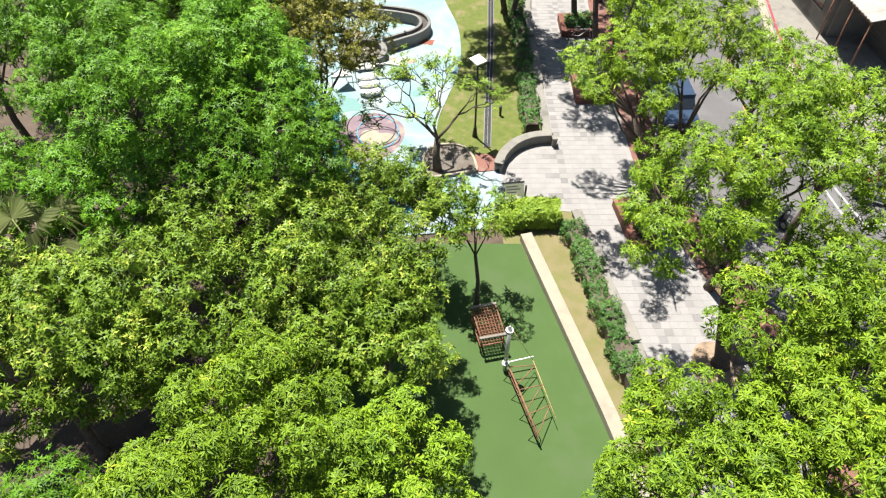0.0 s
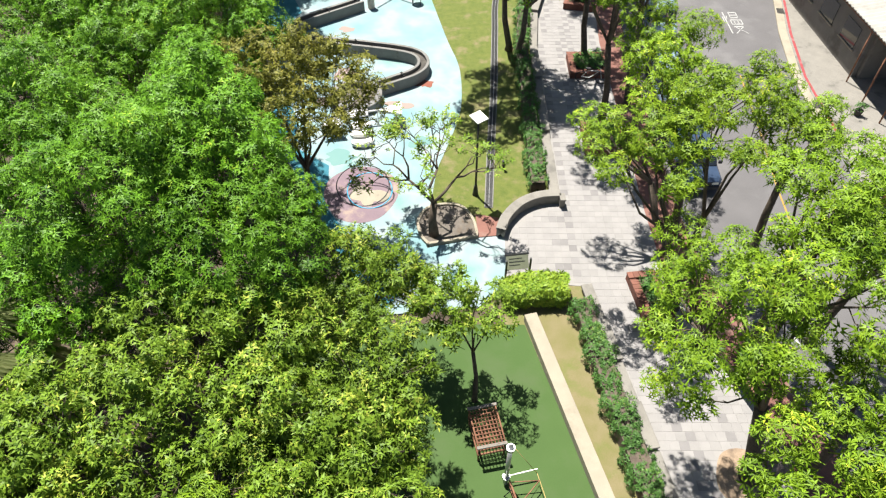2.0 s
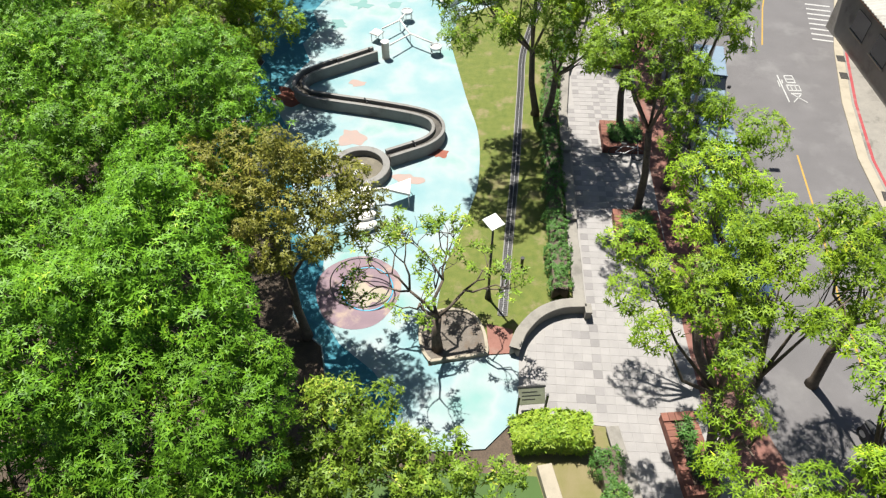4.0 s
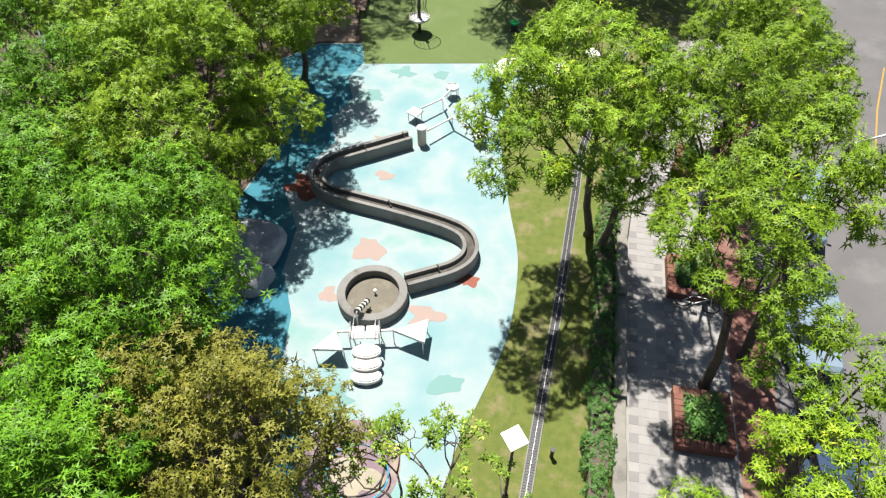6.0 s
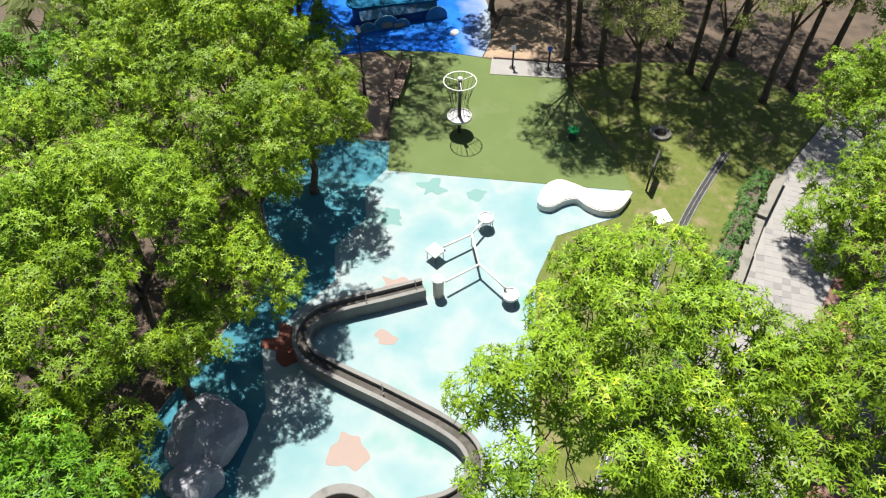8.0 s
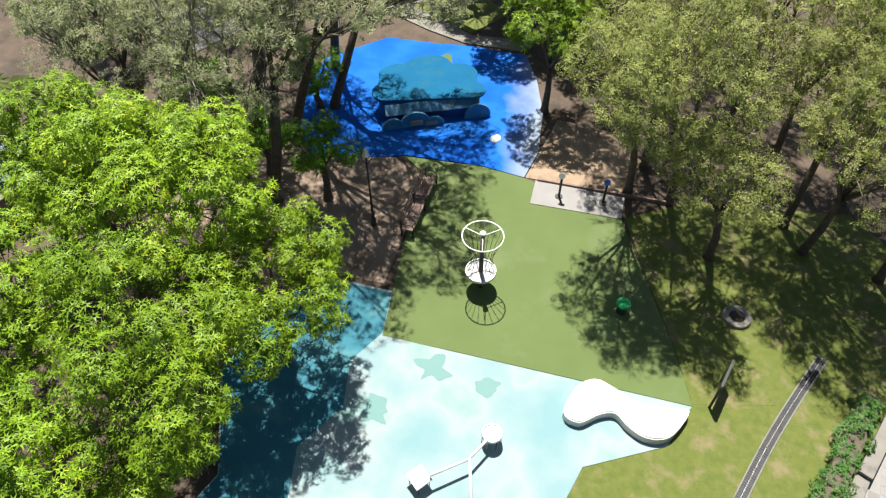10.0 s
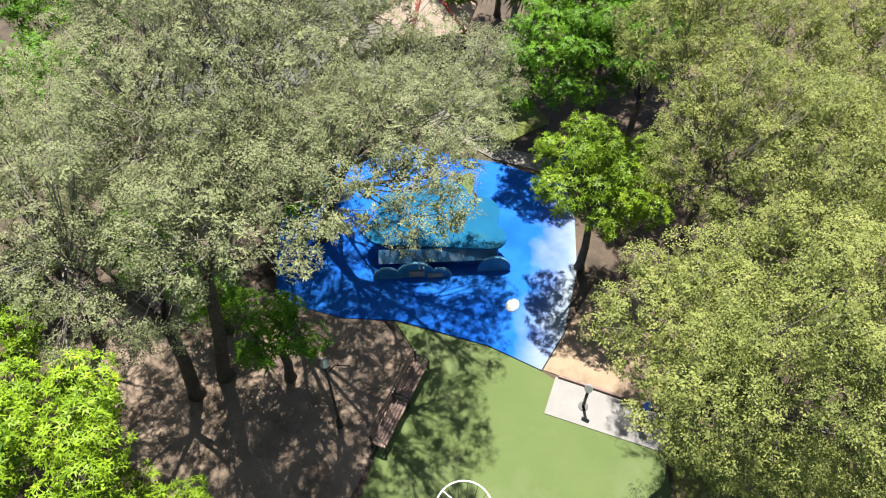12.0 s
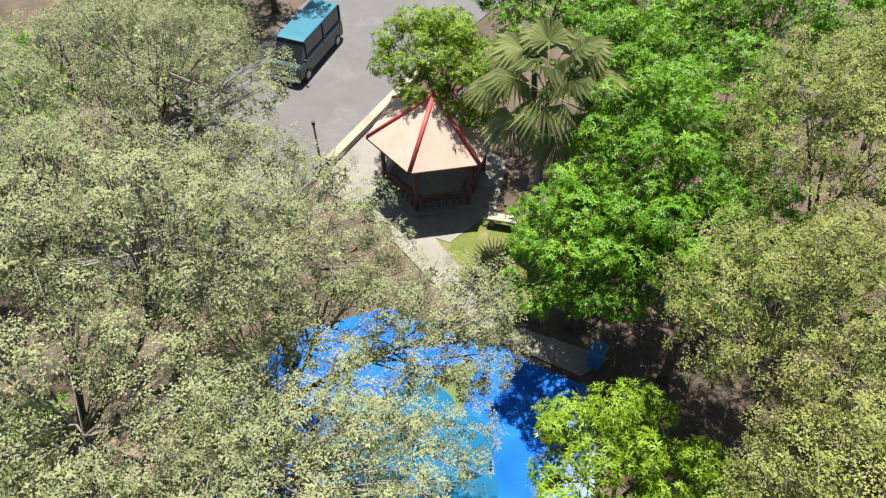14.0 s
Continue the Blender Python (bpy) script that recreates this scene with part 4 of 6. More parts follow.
M_RUSTWHITE = mat("worn_white_paint", (0.55, 0.50, 0.44), (0.42, 0.33, 0.26), scale=3, fine=20, rough=0.7, stain=(0.32, 0.20, 0.12), stain_scale=2.5)
drum = thing("water_post", (-4.22, 40.72, 0), "stout worn white water post beside the channel", "post")
part("body", disc_bm(0.2, 0, 0.92, 24), M_RUSTWHITE, drum, smooth=False)
part("cap", disc_bm(0.225, 0.92, 0.98, 24), M_PLAYWHITE, drum)
tray = thing("water_trays", (-3.3, 42.5, 0), "white water trays joined by pipes on thin legs", "play equipment")
O = Vector((3.3, -42.5, 0))
for nm, c, z, rd in (("round_tray", (-3.46, 44.57), 0.62, True), ("square_tray", (-4.89, 42.38), 0.58, False), ("round_tray", (-1.6, 41.2), 0.5, True)):
    if rd:
        bm_ = ring_bm(0.28, 0.32, z - 0.12, z, 24, 0.008)
        pn = disc_bm(0.285, z - 0.12, z - 0.05, 24)
    else:
        bm_ = box_bm(-0.3, -0.28, z - 0.12, 0.3, 0.28, z - 0.06, 0.01)
        pn = box_bm(-0.27, -0.25, z - 0.06, 0.27, 0.25, z - 0.04)
    a_ = part(nm, bm_, M_STEEL if rd else M_PLAYWHITE, tray)
    a_.location = Vector((*c, 0)) + O
    a_.rotation_euler.z = 0.0 if rd else radians(-28)
    b_ = part("pan", pn, M_PLAYWHITE, a_)
    for dx, dy in ((-0.24, -0.2), (0.24, -0.2), (-0.24, 0.2), (0.24, 0.2)):
        tubes("leg", [([(dx, dy, 0), (dx, dy, z - 0.08)], 0.014)], M_DARKMETAL, a_)
for a, b, w in (((-4.6, 42.5), (-3.75, 43.5), 0.05), ((-3.75, 43.5), (-3.5, 44.3), 0.05), ((-3.75, 43.5), (-3.05, 42.1), 0.05), ((-4.0, 40.9), (-3.05, 42.1), 0.05), ((-3.05, 42.1), (-1.8, 41.3), 0.05)):
    A_, B_ = Vector((*a, 0.66)) + O, Vector((*b, 0.62)) + O
    tubes("pipe", [([A_, B_], 0.045)], M_PLAYWHITE, tray, sides=8)
    tubes("leg", [([(B_.x, B_.y, 0), (B_.x, B_.y, 0.62)], 0.018)], M_STEEL, tray)

wave = curve_pts([Vector((*p, 0)) for p in [(-1.72, 46.35), (-1.62, 47.4), (-1.15, 47.95), (-0.5, 47.9), (0.1, 47.75), (0.75, 47.75), (1.4, 48.0), (1.92, 48.1), (1.7, 47.2), (1.35, 46.75), (0.8, 46.6), (0.25, 46.75), (-0.2, 47.0), (-0.65, 46.75), (-1.15, 46.2)]], 4)
wv = thing("wave_bench", (0, 47, 0), "low white concrete bench with a wavy outline", "bench")
wb = slab_bm([(p.x, p.y - 47) for p in wave], 0.36, -0.02)
bmesh.ops.bevel(wb, geom=[e for e in wb.edges if all(v.co.z > 0.3 for v in e.verts) and len(e.link_faces) == 2 and e.calc_face_angle(0) > 1], offset=0.04, segments=2, affect="EDGES")
part("body", wb, M_PLAYWHITE, wv)

# coral sunburst patches let into the aqua rubber
def splat(x, y, r, k, material, label="pale coral splash-shaped patch in the rubber floor", top=0.005):
    rr = random.Random(k)
    pts_ = []
    n = 14
    ex = rr.uniform(0.65, 1.0)
    for i in range(n):
        w = 2 * math.pi * i / n
        q = r * rr.uniform(0.45, 1.15)
        pts_.append(Vector((x + q * math.cos(w), y + q * ex * math.sin(w), 0)))
    ob = part("floor_patch", slab_bm([(p.x, p.y) for p in curve_pts(pts_, 3)], top, -0.02), material)
    return tagged(ob, label, "floor patch", kind="structure")


M_CORAL_RED = mat("red_rubber", (0.22, 0.075, 0.05), (0.17, 0.06, 0.042), scale=3, fine=60, rough=0.85)
for i, (x, y, r) in enumerate(((-5.0, 34.0, 0.75), (-2.2, 31.2, 0.8), (-5.9, 31.5, 0.45), (-5.9, 40.7, 0.7), (-5.3, 38.3, 0.55))):
    splat(x, y, r, i, M_CORAL)
splat(-8.55, 37.0, 1.15, 9, M_CORAL_RED, "dark red sunburst patch in the rubber floor")
splat(-0.95, 33.1, 0.5, 11, M_CORAL_RED, "dark red sunburst patch in the rubber floor")
M_PURPLE = mat("mauve_rubber", (0.19, 0.135, 0.155), (0.15, 0.11, 0.13), scale=2, fine=60, rough=0.85, stain=(0.26, 0.20, 0.17), stain_scale=1.2)
pk = curve_pts([Vector((-3.4 + 1.6 * math.cos(w) * (1 + 0.06 * math.sin(3 * w)), 25.0 + 1.75 * math.sin(w), 0)) for w in [k * math.pi / 6 for k in range(12)]], 4)
tagged(part("floor_patch", slab_bm([(p.x, p.y) for p in pk], 0.005, -0.02), M_PURPLE), "large mauve round patch in the rubber floor", "floor patch", kind="structure")
splat(-3.1, 24.8, 1.0, 21, M_CONC_PALE, "pale splash-shaped patch in the rubber floor", 0.010)
# darker blue-green margins of the pad; tree shade is also put into their colour
M_MARGIN = mat("blue_green_shaded_rubber", (0.036, 0.160, 0.205), (0.026, 0.135, 0.185), scale=0.5, fine=60, rough=0.85, bump=0.25, stain=(0.065, 0.195, 0.22), stain_scale=0.5)
slab("pad_margin", [(-11.4, 48.0), (-9.1, 48.4), (-8.55, 46.7), (-9.0, 45.2), (-8.3, 43.6), (-8.9, 41.8), (-8.2, 40.2), (-8.9, 38.6), (-9.4, 36.6), (-8.2, 34.6), (-8.0, 32.4), (-7.0, 30.4), (-6.6, 28.0), (-5.0, 26.8), (-4.7, 24.0), (-3.7, 22.6), (-2.4, 21.6), (-1.2, 20.2), (-2, 18.7), (-3.55, 19.55), (-3.95, 21.3), (-4.3, 22.5), (-4.95, 23.05), (-5.55, 23.75), (-5.95, 25.5), (-7.35, 28.05), (-10.45, 30.25), (-11.55, 32.5), (-11.15, 36), (-10.55, 40), (-12.7, 43), (-13.1, 46)], 0.0045, M_MARGIN, "blue-green margin of the rubber play surface, deepened with painted tree shade", "rubber floor")
# teal clouds
M_TEAL = mat("teal_rubber", (0.135, 0.24, 0.228), (0.122, 0.23, 0.22), scale=1.5, fine=60, rough=0.85)
for i, (x, y, r) in enumerate(((-6.3, 46.2, 0.7), (-4.3, 46.3, 0.5), (-7.3, 43.9, 0.7), (-4.6, 27.4, 0.9), (-1.0, 28.6, 0.7))):
    splat(x, y, r, 40 + i, M_TEAL, "teal cloud-shaped patch in the rubber floor")
for nm, r, mt, c, tl in (("spray_hoop", 1.12, M_DARKMETAL, (-3.3, 25.1), 40), ("spray_hoop", 0.95, mat("blue_pipe", (0.05, 0.35, 0.55), (0.04, 0.28, 0.45), rough=0.4), (-3.0, 24.9), 34)):
    h_ = thing(nm, (c[0], c[1], 0), "thin pipe water-spray hoop leaning over the splash pad", "spray hoop", "spray hoops")
    pts_ = [Vector((r * math.cos(w), r * math.sin(w) * math.cos(radians(tl)), max(-0.02, (r * math.sin(w) + r) * math.sin(radians(tl)) * 0.55))) for w in [k * 2 * math.pi / 40 for k in range(41)]]
    tubes("pipe", [(pts_, 0.025)], mt, h_, sides=6)


# ---- sparse tree in its round bed, small court tree ----
bed = curve_pts([Vector((*p, 0)) for p in [(-0.45, 22.05), (-0.75, 22.5), (-0.9, 23.3), (-0.55, 24.05), (0.2, 24.3), (0.9, 24.15), (1.35, 23.4), (1.5, 22.5)]], 5, False)
tb = thing("tree_bed", (0, 23, 0), "round bare-soil tree bed with pale stone kerb", "planting bed")
part("soil", slab_bm([(p.x, p.y - 23) for p in bed], 0.06, -0.05), mat("grey_soil", (0.15, 0.13, 0.11), (0.09, 0.078, 0.066), scale=3, fine=30, rough=0.9, bump=0.6, stain=(0.11, 0.08, 0.055), stain_scale=1.2), tb)
kb = wall_strip("kerb", [(p.x, p.y) for p in bed] + [(0.5, 22.25), (-0.45, 22.05)], 0.12, 0.14, M_CONC_PALE, "", category="")
kb.parent = tb
kb.matrix_parent_inverse = pose(0, 23, 0).inverted()
slab("bed_paving", [(1.55, 22.5), (2.35, 22.6), (2.4, 23.6), (1.45, 23.8)], 0.01, M_PINK, "small patch of red paving beside the tree bed", "pavement")


def bare_tree(base, label):
    """A crooked open tree: forked limbs drawn bough by bough, with small leaf tufts at the twig ends."""
    t = thing("open_tree", (base[0], base[1], 0), label, "tree", "park trees")
    lines, ends = [], []
    trunk = [Vector((0, 0, 0)), Vector((-0.05, 0.1, 0.8)), Vector((0.02, 0.22, 1.6))]
    tubes("trunk", [(trunk, [0.22, 0.16, 0.13])], M_BARK, t, sides=9)

    def grow(p, d, ln, r, depth):
        q = p + d * ln
        mid = (p + q) / 2 + Vector(rng.normal(size=3)) * ln * 0.10
        lines.append(([p, mid, q], [r, r * 0.85, r * 0.66]))
        if depth == 0:
            ends.append(q)
            return
        for _ in range(2 if rng.random() < 0.55 else 3):
            nd = (d + Vector(rng.normal(size=3)) * 0.62)
            nd.z = max(nd.z, -0.05) * 0.8 + 0.12
            nd.normalize()
            grow(q, nd, ln * rng.uniform(0.62, 0.86), r * 0.62, depth - 1)

    for d in ((-0.75, 0.35, 0.62), (0.7, 0.45, 0.66), (0.1, 0.55, 0.85), (-0.3, -0.35, 0.75)):
        grow(trunk[-1], Vector(d).normalized(), 1.32, 0.07, 4)
    tubes("bough", lines, M_BARK, t, sides=5)
    E_ = np.array([list(e) for e in ends])
    keep = E_[rng.random(len(E_)) < 0.9]
    pts_ = np.repeat(keep, 3, axis=0) + rng.normal(size=(len(keep) * 3, 3)) * 0.12
    foliage("crown", pts_, np.tile([0, 0, 1.0], (len(pts_), 1)) + rng.normal(size=(len(pts_), 3)) * 0.3, "short", M_OLIVE, t, 1.15)
    return t


bare_tree((-0.25, 22.6), "crooked open tree with few leaf tufts in a round bed")
olive((1.23, 15.15), 4.8, (0.9, 16.0), 1.45, flat=0.62, girth=0.08, gap=1.15)


# ---- lamps ----
def solar_lamp(x, y, label="slim park lamp with a white square solar panel"):
    t = thing("park_lamp", (x, y, 0), label, "lamp post", "park lamps")
    part("foot", disc_bm(0.13, -0.02, 0.5, 14, 0.07), M_DARKMETAL, t)
    tubes("pole", [([(0, 0, 0.4), (0, 0, 4.0)], [0.05, 0.035])], M_DARKMETAL, t, sides=10)
    p = part("panel", box_bm(-0.27, -0.27, -0.03, 0.27, 0.27, 0.02, 0.01), M_WHITE, t)
    p.matrix_basis = pose(0, -0.02, 4.06, 8, 0, 38)
    return t


solar_lamp(1.48, 25.0)
solar_lamp(2.8, 43.1)
l3 = thing("park_lamp", (-11.42, 51.19, 0), "dark park lamp post with two curved arms", "lamp post", "park lamps")
part("foot", disc_bm(0.12, -0.06, 0.55, 14, 0.07), M_DARKMETAL, l3)
tubes("pole", [([(0, 0, 0.4), (0, 0, 3.7)], [0.05, 0.035])], M_DARKMETAL, l3, sides=10)
for s_ in (-1, 1):
    tubes("arm", [([(0, 0, 3.2), (s_ * 0.3, s_ * 0.1, 3.75), (s_ * 0.7, s_ * 0.22, 3.9)], 0.018)], M_DARKMETAL, l3)
part("head", disc_bm(0.14, 3.68, 3.95, 14, 0.06), M_STEEL, l3)
l4 = thing("street_lamp", (10.25, 34.6, 0), "steel street lamp with an arm over the road", "street lamp")
tubes("pole", [([(0, 0, -0.05), (0, 0, 6.6), (0.15, 0.05, 7.1)], [0.09, 0.06, 0.05])], M_STEEL, l4, sides=10)
tubes("arm", [([(0.15, 0.05, 7.1), (1.2, 0.35, 7.4), (2.0, 0.6, 7.42)], 0.035)], M_STEEL, l4)
part("head", box_bm(1.95, 0.48, 7.36, 2.4, 0.74, 7.46, 0.03), M_WHITE, l4)
l5 = thing("lane_pole", (-23.6, 66.68, 0), "thin dark pole beside the lane", "pole")
tubes("pole", [([(0, 0, -0.05), (-0.25, 0.2, 3.0)], [0.05, 0.04])], M_DARKMETAL, l5, sides=8)
part("cap", disc_bm(0.07, 3.0, 3.15, 10), M_DARKMETAL, l5).location = (-0.25, 0.2, 0)

# ---- drain along the lawn ----
dr = curve_pts([Vector((*p, 0)) for p in [(2.02, 24.2), (2.26, 28.05), (2.56, 32.4), (2.85, 38), (3.1, 42), (4.1, 46.8), (4.74, 49.3), (5.67, 52.3)]], 8, False)
dt = thing("drain_channel", (2.0, 24.2, 0), "long grated drain channel with concrete edges across the lawn", "drain", kind="structure")
inv = pose(2.0, 24.2, 0).inverted()
nr = []
for i, p in enumerate(dr):
    d = (dr[min(i + 1, len(dr) - 1)] - dr[max(i - 1, 0)]).normalized()
    nr.append(Vector((-d.y, d.x, 0)))
for nm, off, w, h, m_ in (("edge", 0.165, 0.04, 0.012, M_CONC_GREY), ("edge", -0.165, 0.04, 0.012, M_CONC_GREY), ("bed", 0, 0.28, -0.012, M_DARKMETAL), ("rail", 0.0, 0.02, 0.004, M_STEEL)):
    ob = wall_strip(nm, [(p + n * off)[:2] for p, n in zip(dr, nr)], w, h, m_, "", base=-0.1, category="")
    ob.parent = dt
    ob.matrix_parent_inverse = inv
V_, F_ = [], []
ln_total = sum((b - a).length for a, b in zip(dr, dr[1:]))
step, acc = 0.09, 0.0
for a, b in zip(dr, dr[1:]):
    seg, d = (b - a).length, (b - a).normalized()
    n = Vector((-d.y, d.x, 0))
    while acc < seg:
        c = a + d * acc
        k = len(V_)
        for z in (-0.02, 0.003):
            for u, v in ((-0.14, -0.02), (0.14, -0.02), (0.14, 0.02), (-0.14, 0.02)):
                V_.append(c + n * u + d * v + Vector((-2.0, -24.2, z)))
        F_ += [(k + 4, k + 5, k + 6, k + 7), (k, k + 1, k + 5, k + 4), (k + 1, k + 2, k + 6, k + 5), (k + 2, k + 3, k + 7, k + 6), (k + 3, k, k + 4, k + 7)]
        acc += step
    acc -= seg
tagged(link_mesh("grating", V_, F_, mat("grate_steel", (0.075, 0.075, 0.075), (0.045, 0.045, 0.045), rough=0.6, metal=0.3), dt), kind="stuff")


# ---- court: cage and climbing frame ----
cg = thing("rusty_cage", (1.55, 13.75, 0), "rusty steel grid cage tilted on thin legs", "cage", turn=12)
for nm, z in (("grid", 0.95), ("grid", 0.45)):
    ln = []
    for k in range(9):
        u = -0.42 + 0.105 * k
        ln.append(([(u, -0.65, z), (u, 0.65, z)], 0.014 if 0 < k < 8 else 0.03))
    for k in range(11):
        v = -0.65 + 0.13 * k
        ln.append(([(-0.42, v, z + 0.02), (0.42, v, z + 0.02)], 0.014 if 0 < k < 10 else 0.035))
    tubes(nm, ln, M_RUST, cg, sides=5)
for dx in (-0.4, 0.4):
    for dy in (-0.62, 0.62):
        tubes("leg", [([(dx, dy, 0), (dx, dy, 0.97)], 0.022)], M_RUST, cg)
part("rail", box_bm(-0.47, 0.6, 0.94, 0.47, 0.7, 1.0, 0.01), M_CONC, cg)
part("rail", box_bm(-0.47, -0.72, 0.94, 0.47, -0.62, 1.0, 0.01), M_CONC, cg)
ps = thing("court_post", (2.1, 12.37, 0), "tall grey steel post with a side arm on the court", "post")
tubes("pole", [([(0, 0, 0), (0, 0.0, 2.45)], [0.075, 0.065])], M_STEEL, ps, sides=12)
part("collar", disc_bm(0.13, 2.25, 2.36, 14), M_STEEL, ps)
part("collar", disc_bm(0.12, 0.35, 0.45, 14), M_STEEL, ps)
part("cap", disc_bm(0.07, 2.45, 2.55, 12, 0.02), M_STEEL, ps)
tubes("arm", [([(0, 0, 0.45), (0.95, 0.22, 0.5)], 0.022)], M_WHITE, ps)
cf = thing("climbing_frame", (2.6, 11.2, 0), "rusty triangular truss with thin ropes leaning on the court", "climbing frame")
A_, B_ = Vector((-0.42, 1.0, 0.55)), Vector((0.35, -1.55, 0.55))
C_, D_ = Vector((0.42, 1.25, 0.5)), Vector((0.95, -0.9, 0.5))
tubes("beam", [([A_, B_], 0.03)], M_RUST, cf)
tubes("beam", [([A_ - Vector((0, 0, 0.25)), B_ - Vector((0, 0, 0.25))], 0.02)], M_RUST, cf)
tubes("rope", [([C_, D_], 0.012)], mat("rope", (0.42, 0.30, 0.12), (0.33, 0.23, 0.09), rough=0.9), cf)
tubes("rope", [([(-0.35, 1.2, 2.2), C_], 0.008)], bpy.data.materials["rope"], cf)
for k in range(6):
    p = A_.lerp(B_, 0.12 + 0.17 * k) if k % 2 else A_.lerp(B_, 0.02 + 0.17 * k)
    q = C_.lerp(D_, 0.10 + 0.17 * (k // 2 * 2))
    tubes("brace", [([p, q], 0.016)], M_RUST, cf)
for k in range(4):
    p = A_.lerp(B_, 0.1 + 0.28 * k)
    tubes("leg", [([p, p + Vector((0.18, 0, -0.55))], 0.014)], M_DARKMETAL, cf)
    tubes("leg", [([p, p + Vector((-0.22, 0, -0.55))], 0.014)], M_DARKMETAL, cf)


def board_sign(x, y, w, h, z, turn, label, face):
    t = thing("notice_board", (x, y, 0), label, "sign", turn=turn)
    part("panel", box_bm(-w / 2, -0.03, z, w / 2, 0.03, z + h, 0.01), face, t)
    part("frame", box_bm(-w / 2 - 0.03, -0.04, z + h, w / 2 + 0.03, 0.04, z + h + 0.05), M_DARKMETAL, t)
    for s_ in (-1, 1):
        part("post", box_bm(s_ * w / 2 - 0.03 + s_ * 0.03, -0.04, -0.05, s_ * w / 2 + 0.03 + s_ * 0.03, 0.04, z + h), M_DARKMETAL, t)
    return t


M_BOARD = mat("board_face", (0.20, 0.21, 0.15), (0.15, 0.16, 0.115), scale=4, fine=30, rough=0.6)
nb = board_sign(2.95, 20.35, 0.85, 0.55, 0.55, 8, "grey-green notice board facing the shrubs", M_BOARD)
for o_ in nb.children:
    if o_.name.startswith(("panel", "frame")):
        o_.matrix_basis = pose(0, 0.0, 0.55, -42, 0, 0) @ pose(0, 0, -0.55)
for k, w_ in enumerate((0.5, 0.6, 0.42)):
    part("text_bar", box_bm(-0.32, -0.036, 0.95 - 0.12 * k, -0.32 + w_, -0.0305, 0.98 - 0.12 * k), M_DARKMETAL, nb).matrix_basis = pose(0, 0.0, 0.55, -42, 0, 0) @ pose(0, 0, -0.55)
board_sign(2.6, 49.3, 1.1, 0.8, 0.5, 82, "narrow dark notice board on the lawn", M_DARKMETAL)
bl = thing("bollard", (1.95, 26.6, 0), "small dark bollard light on the lawn", "bollard")
part("body", disc_bm(0.06, -0.02, 0.45, 12), M_DARKMETAL, bl)
part("cap", disc_bm(0.08, 0.45, 0.5, 12), M_DARKMETAL, bl)
bl.location.x = 2.75


# ---- green play area ----
M_SLAT = mat("dark_wood", (0.23, 0.155, 0.128), (0.14, 0.092, 0.075), scale=6, fine=40, rough=0.7, rand=0.15)


def park_bench(x, y, turn):
    t = thing("park_bench", (x, y, 0), "dark brown slatted wooden bench with backrest", "bench", "park benches", turn=turn)
    for k in range(5):
        part("seat_slat", box_bm(-0.85, -0.24 + 0.1 * k, 0.42, 0.85, -0.155 + 0.1 * k, 0.455, 0.006), M_SLAT, t)
    for k in range(3):
        b_ = part("back_slat", box_bm(-0.85, 0.27, 0.52 + 0.13 * k, 0.85, 0.30, 0.63 + 0.13 * k, 0.006), M_SLAT, t)
        b_.location.y = 0.03 * k
    for s_ in (-0.78, 0.78):
        part("leg", box_bm(s_ - 0.03, -0.25, -0.06, s_ + 0.03, -0.19, 0.42), M_DARKMETAL, t)
        part("leg", box_bm(s_ - 0.03, 0.22, -0.06, s_ + 0.03, 0.28, 0.9), M_DARKMETAL, t)
        tubes("armrest", [([(s_, 0.27, 0.66), (s_, -0.1, 0.68), (s_, -0.24, 0.6), (s_, -0.25, 0.42)], 0.022)], M_DARKMETAL, t)
    return t


park_bench(-9.98, 51.95, 99)
park_bench(-10.24, 53.6, 99)

bk = thing("chain_basket", (-6.25, 50.1, 0), "white steel catching basket with wire tray and top ring", "throwing basket")
tubes("pole", [([(0, 0, -0.02), (0, 0, 2.9)], [0.085, 0.075])], M_CONC_DARK, bk, sides=14)
part("pole_cap", disc_bm(0.1, 2.9, 2.98, 14), M_WHITE, bk)
tubes("top_ring", [([Vector((0.72 * math.cos(w), 0.72 * math.sin(w), 2.82)) for w in [k * 2 * math.pi / 36 for k in range(37)]], 0.022)], M_WHITE, bk)
for k in range(3):
    w = k * 2 * math.pi / 3 + 0.9
    tubes("spoke", [([(0, 0, 2.82), (0.72 * math.cos(w), 0.72 * math.sin(w), 2.82)], 0.016)], M_WHITE, bk)
for k in range(16):
    w = k * 2 * math.pi / 16
    c, s_ = math.cos(w), math.sin(w)
    tubes("chain", [([(0.7 * c, 0.7 * s_, 2.8), (0.45 * c, 0.45 * s_, 2.0), (0.36 * c, 0.36 * s_, 1.5), (0.5 * c, 0.5 * s_, 1.12)], 0.010)], M_DARKMETAL, bk, sides=4)
part("tray", disc_bm(0.55, 0.86, 0.9, 32), mat("basket_mesh", (0.45, 0.45, 0.45), (0.32, 0.32, 0.32), scale=30, fine=90, rough=0.5), bk)
part("tray_rim", ring_bm(0.53, 0.57, 0.86, 0.96, 32, 0.008), M_STEEL, bk)

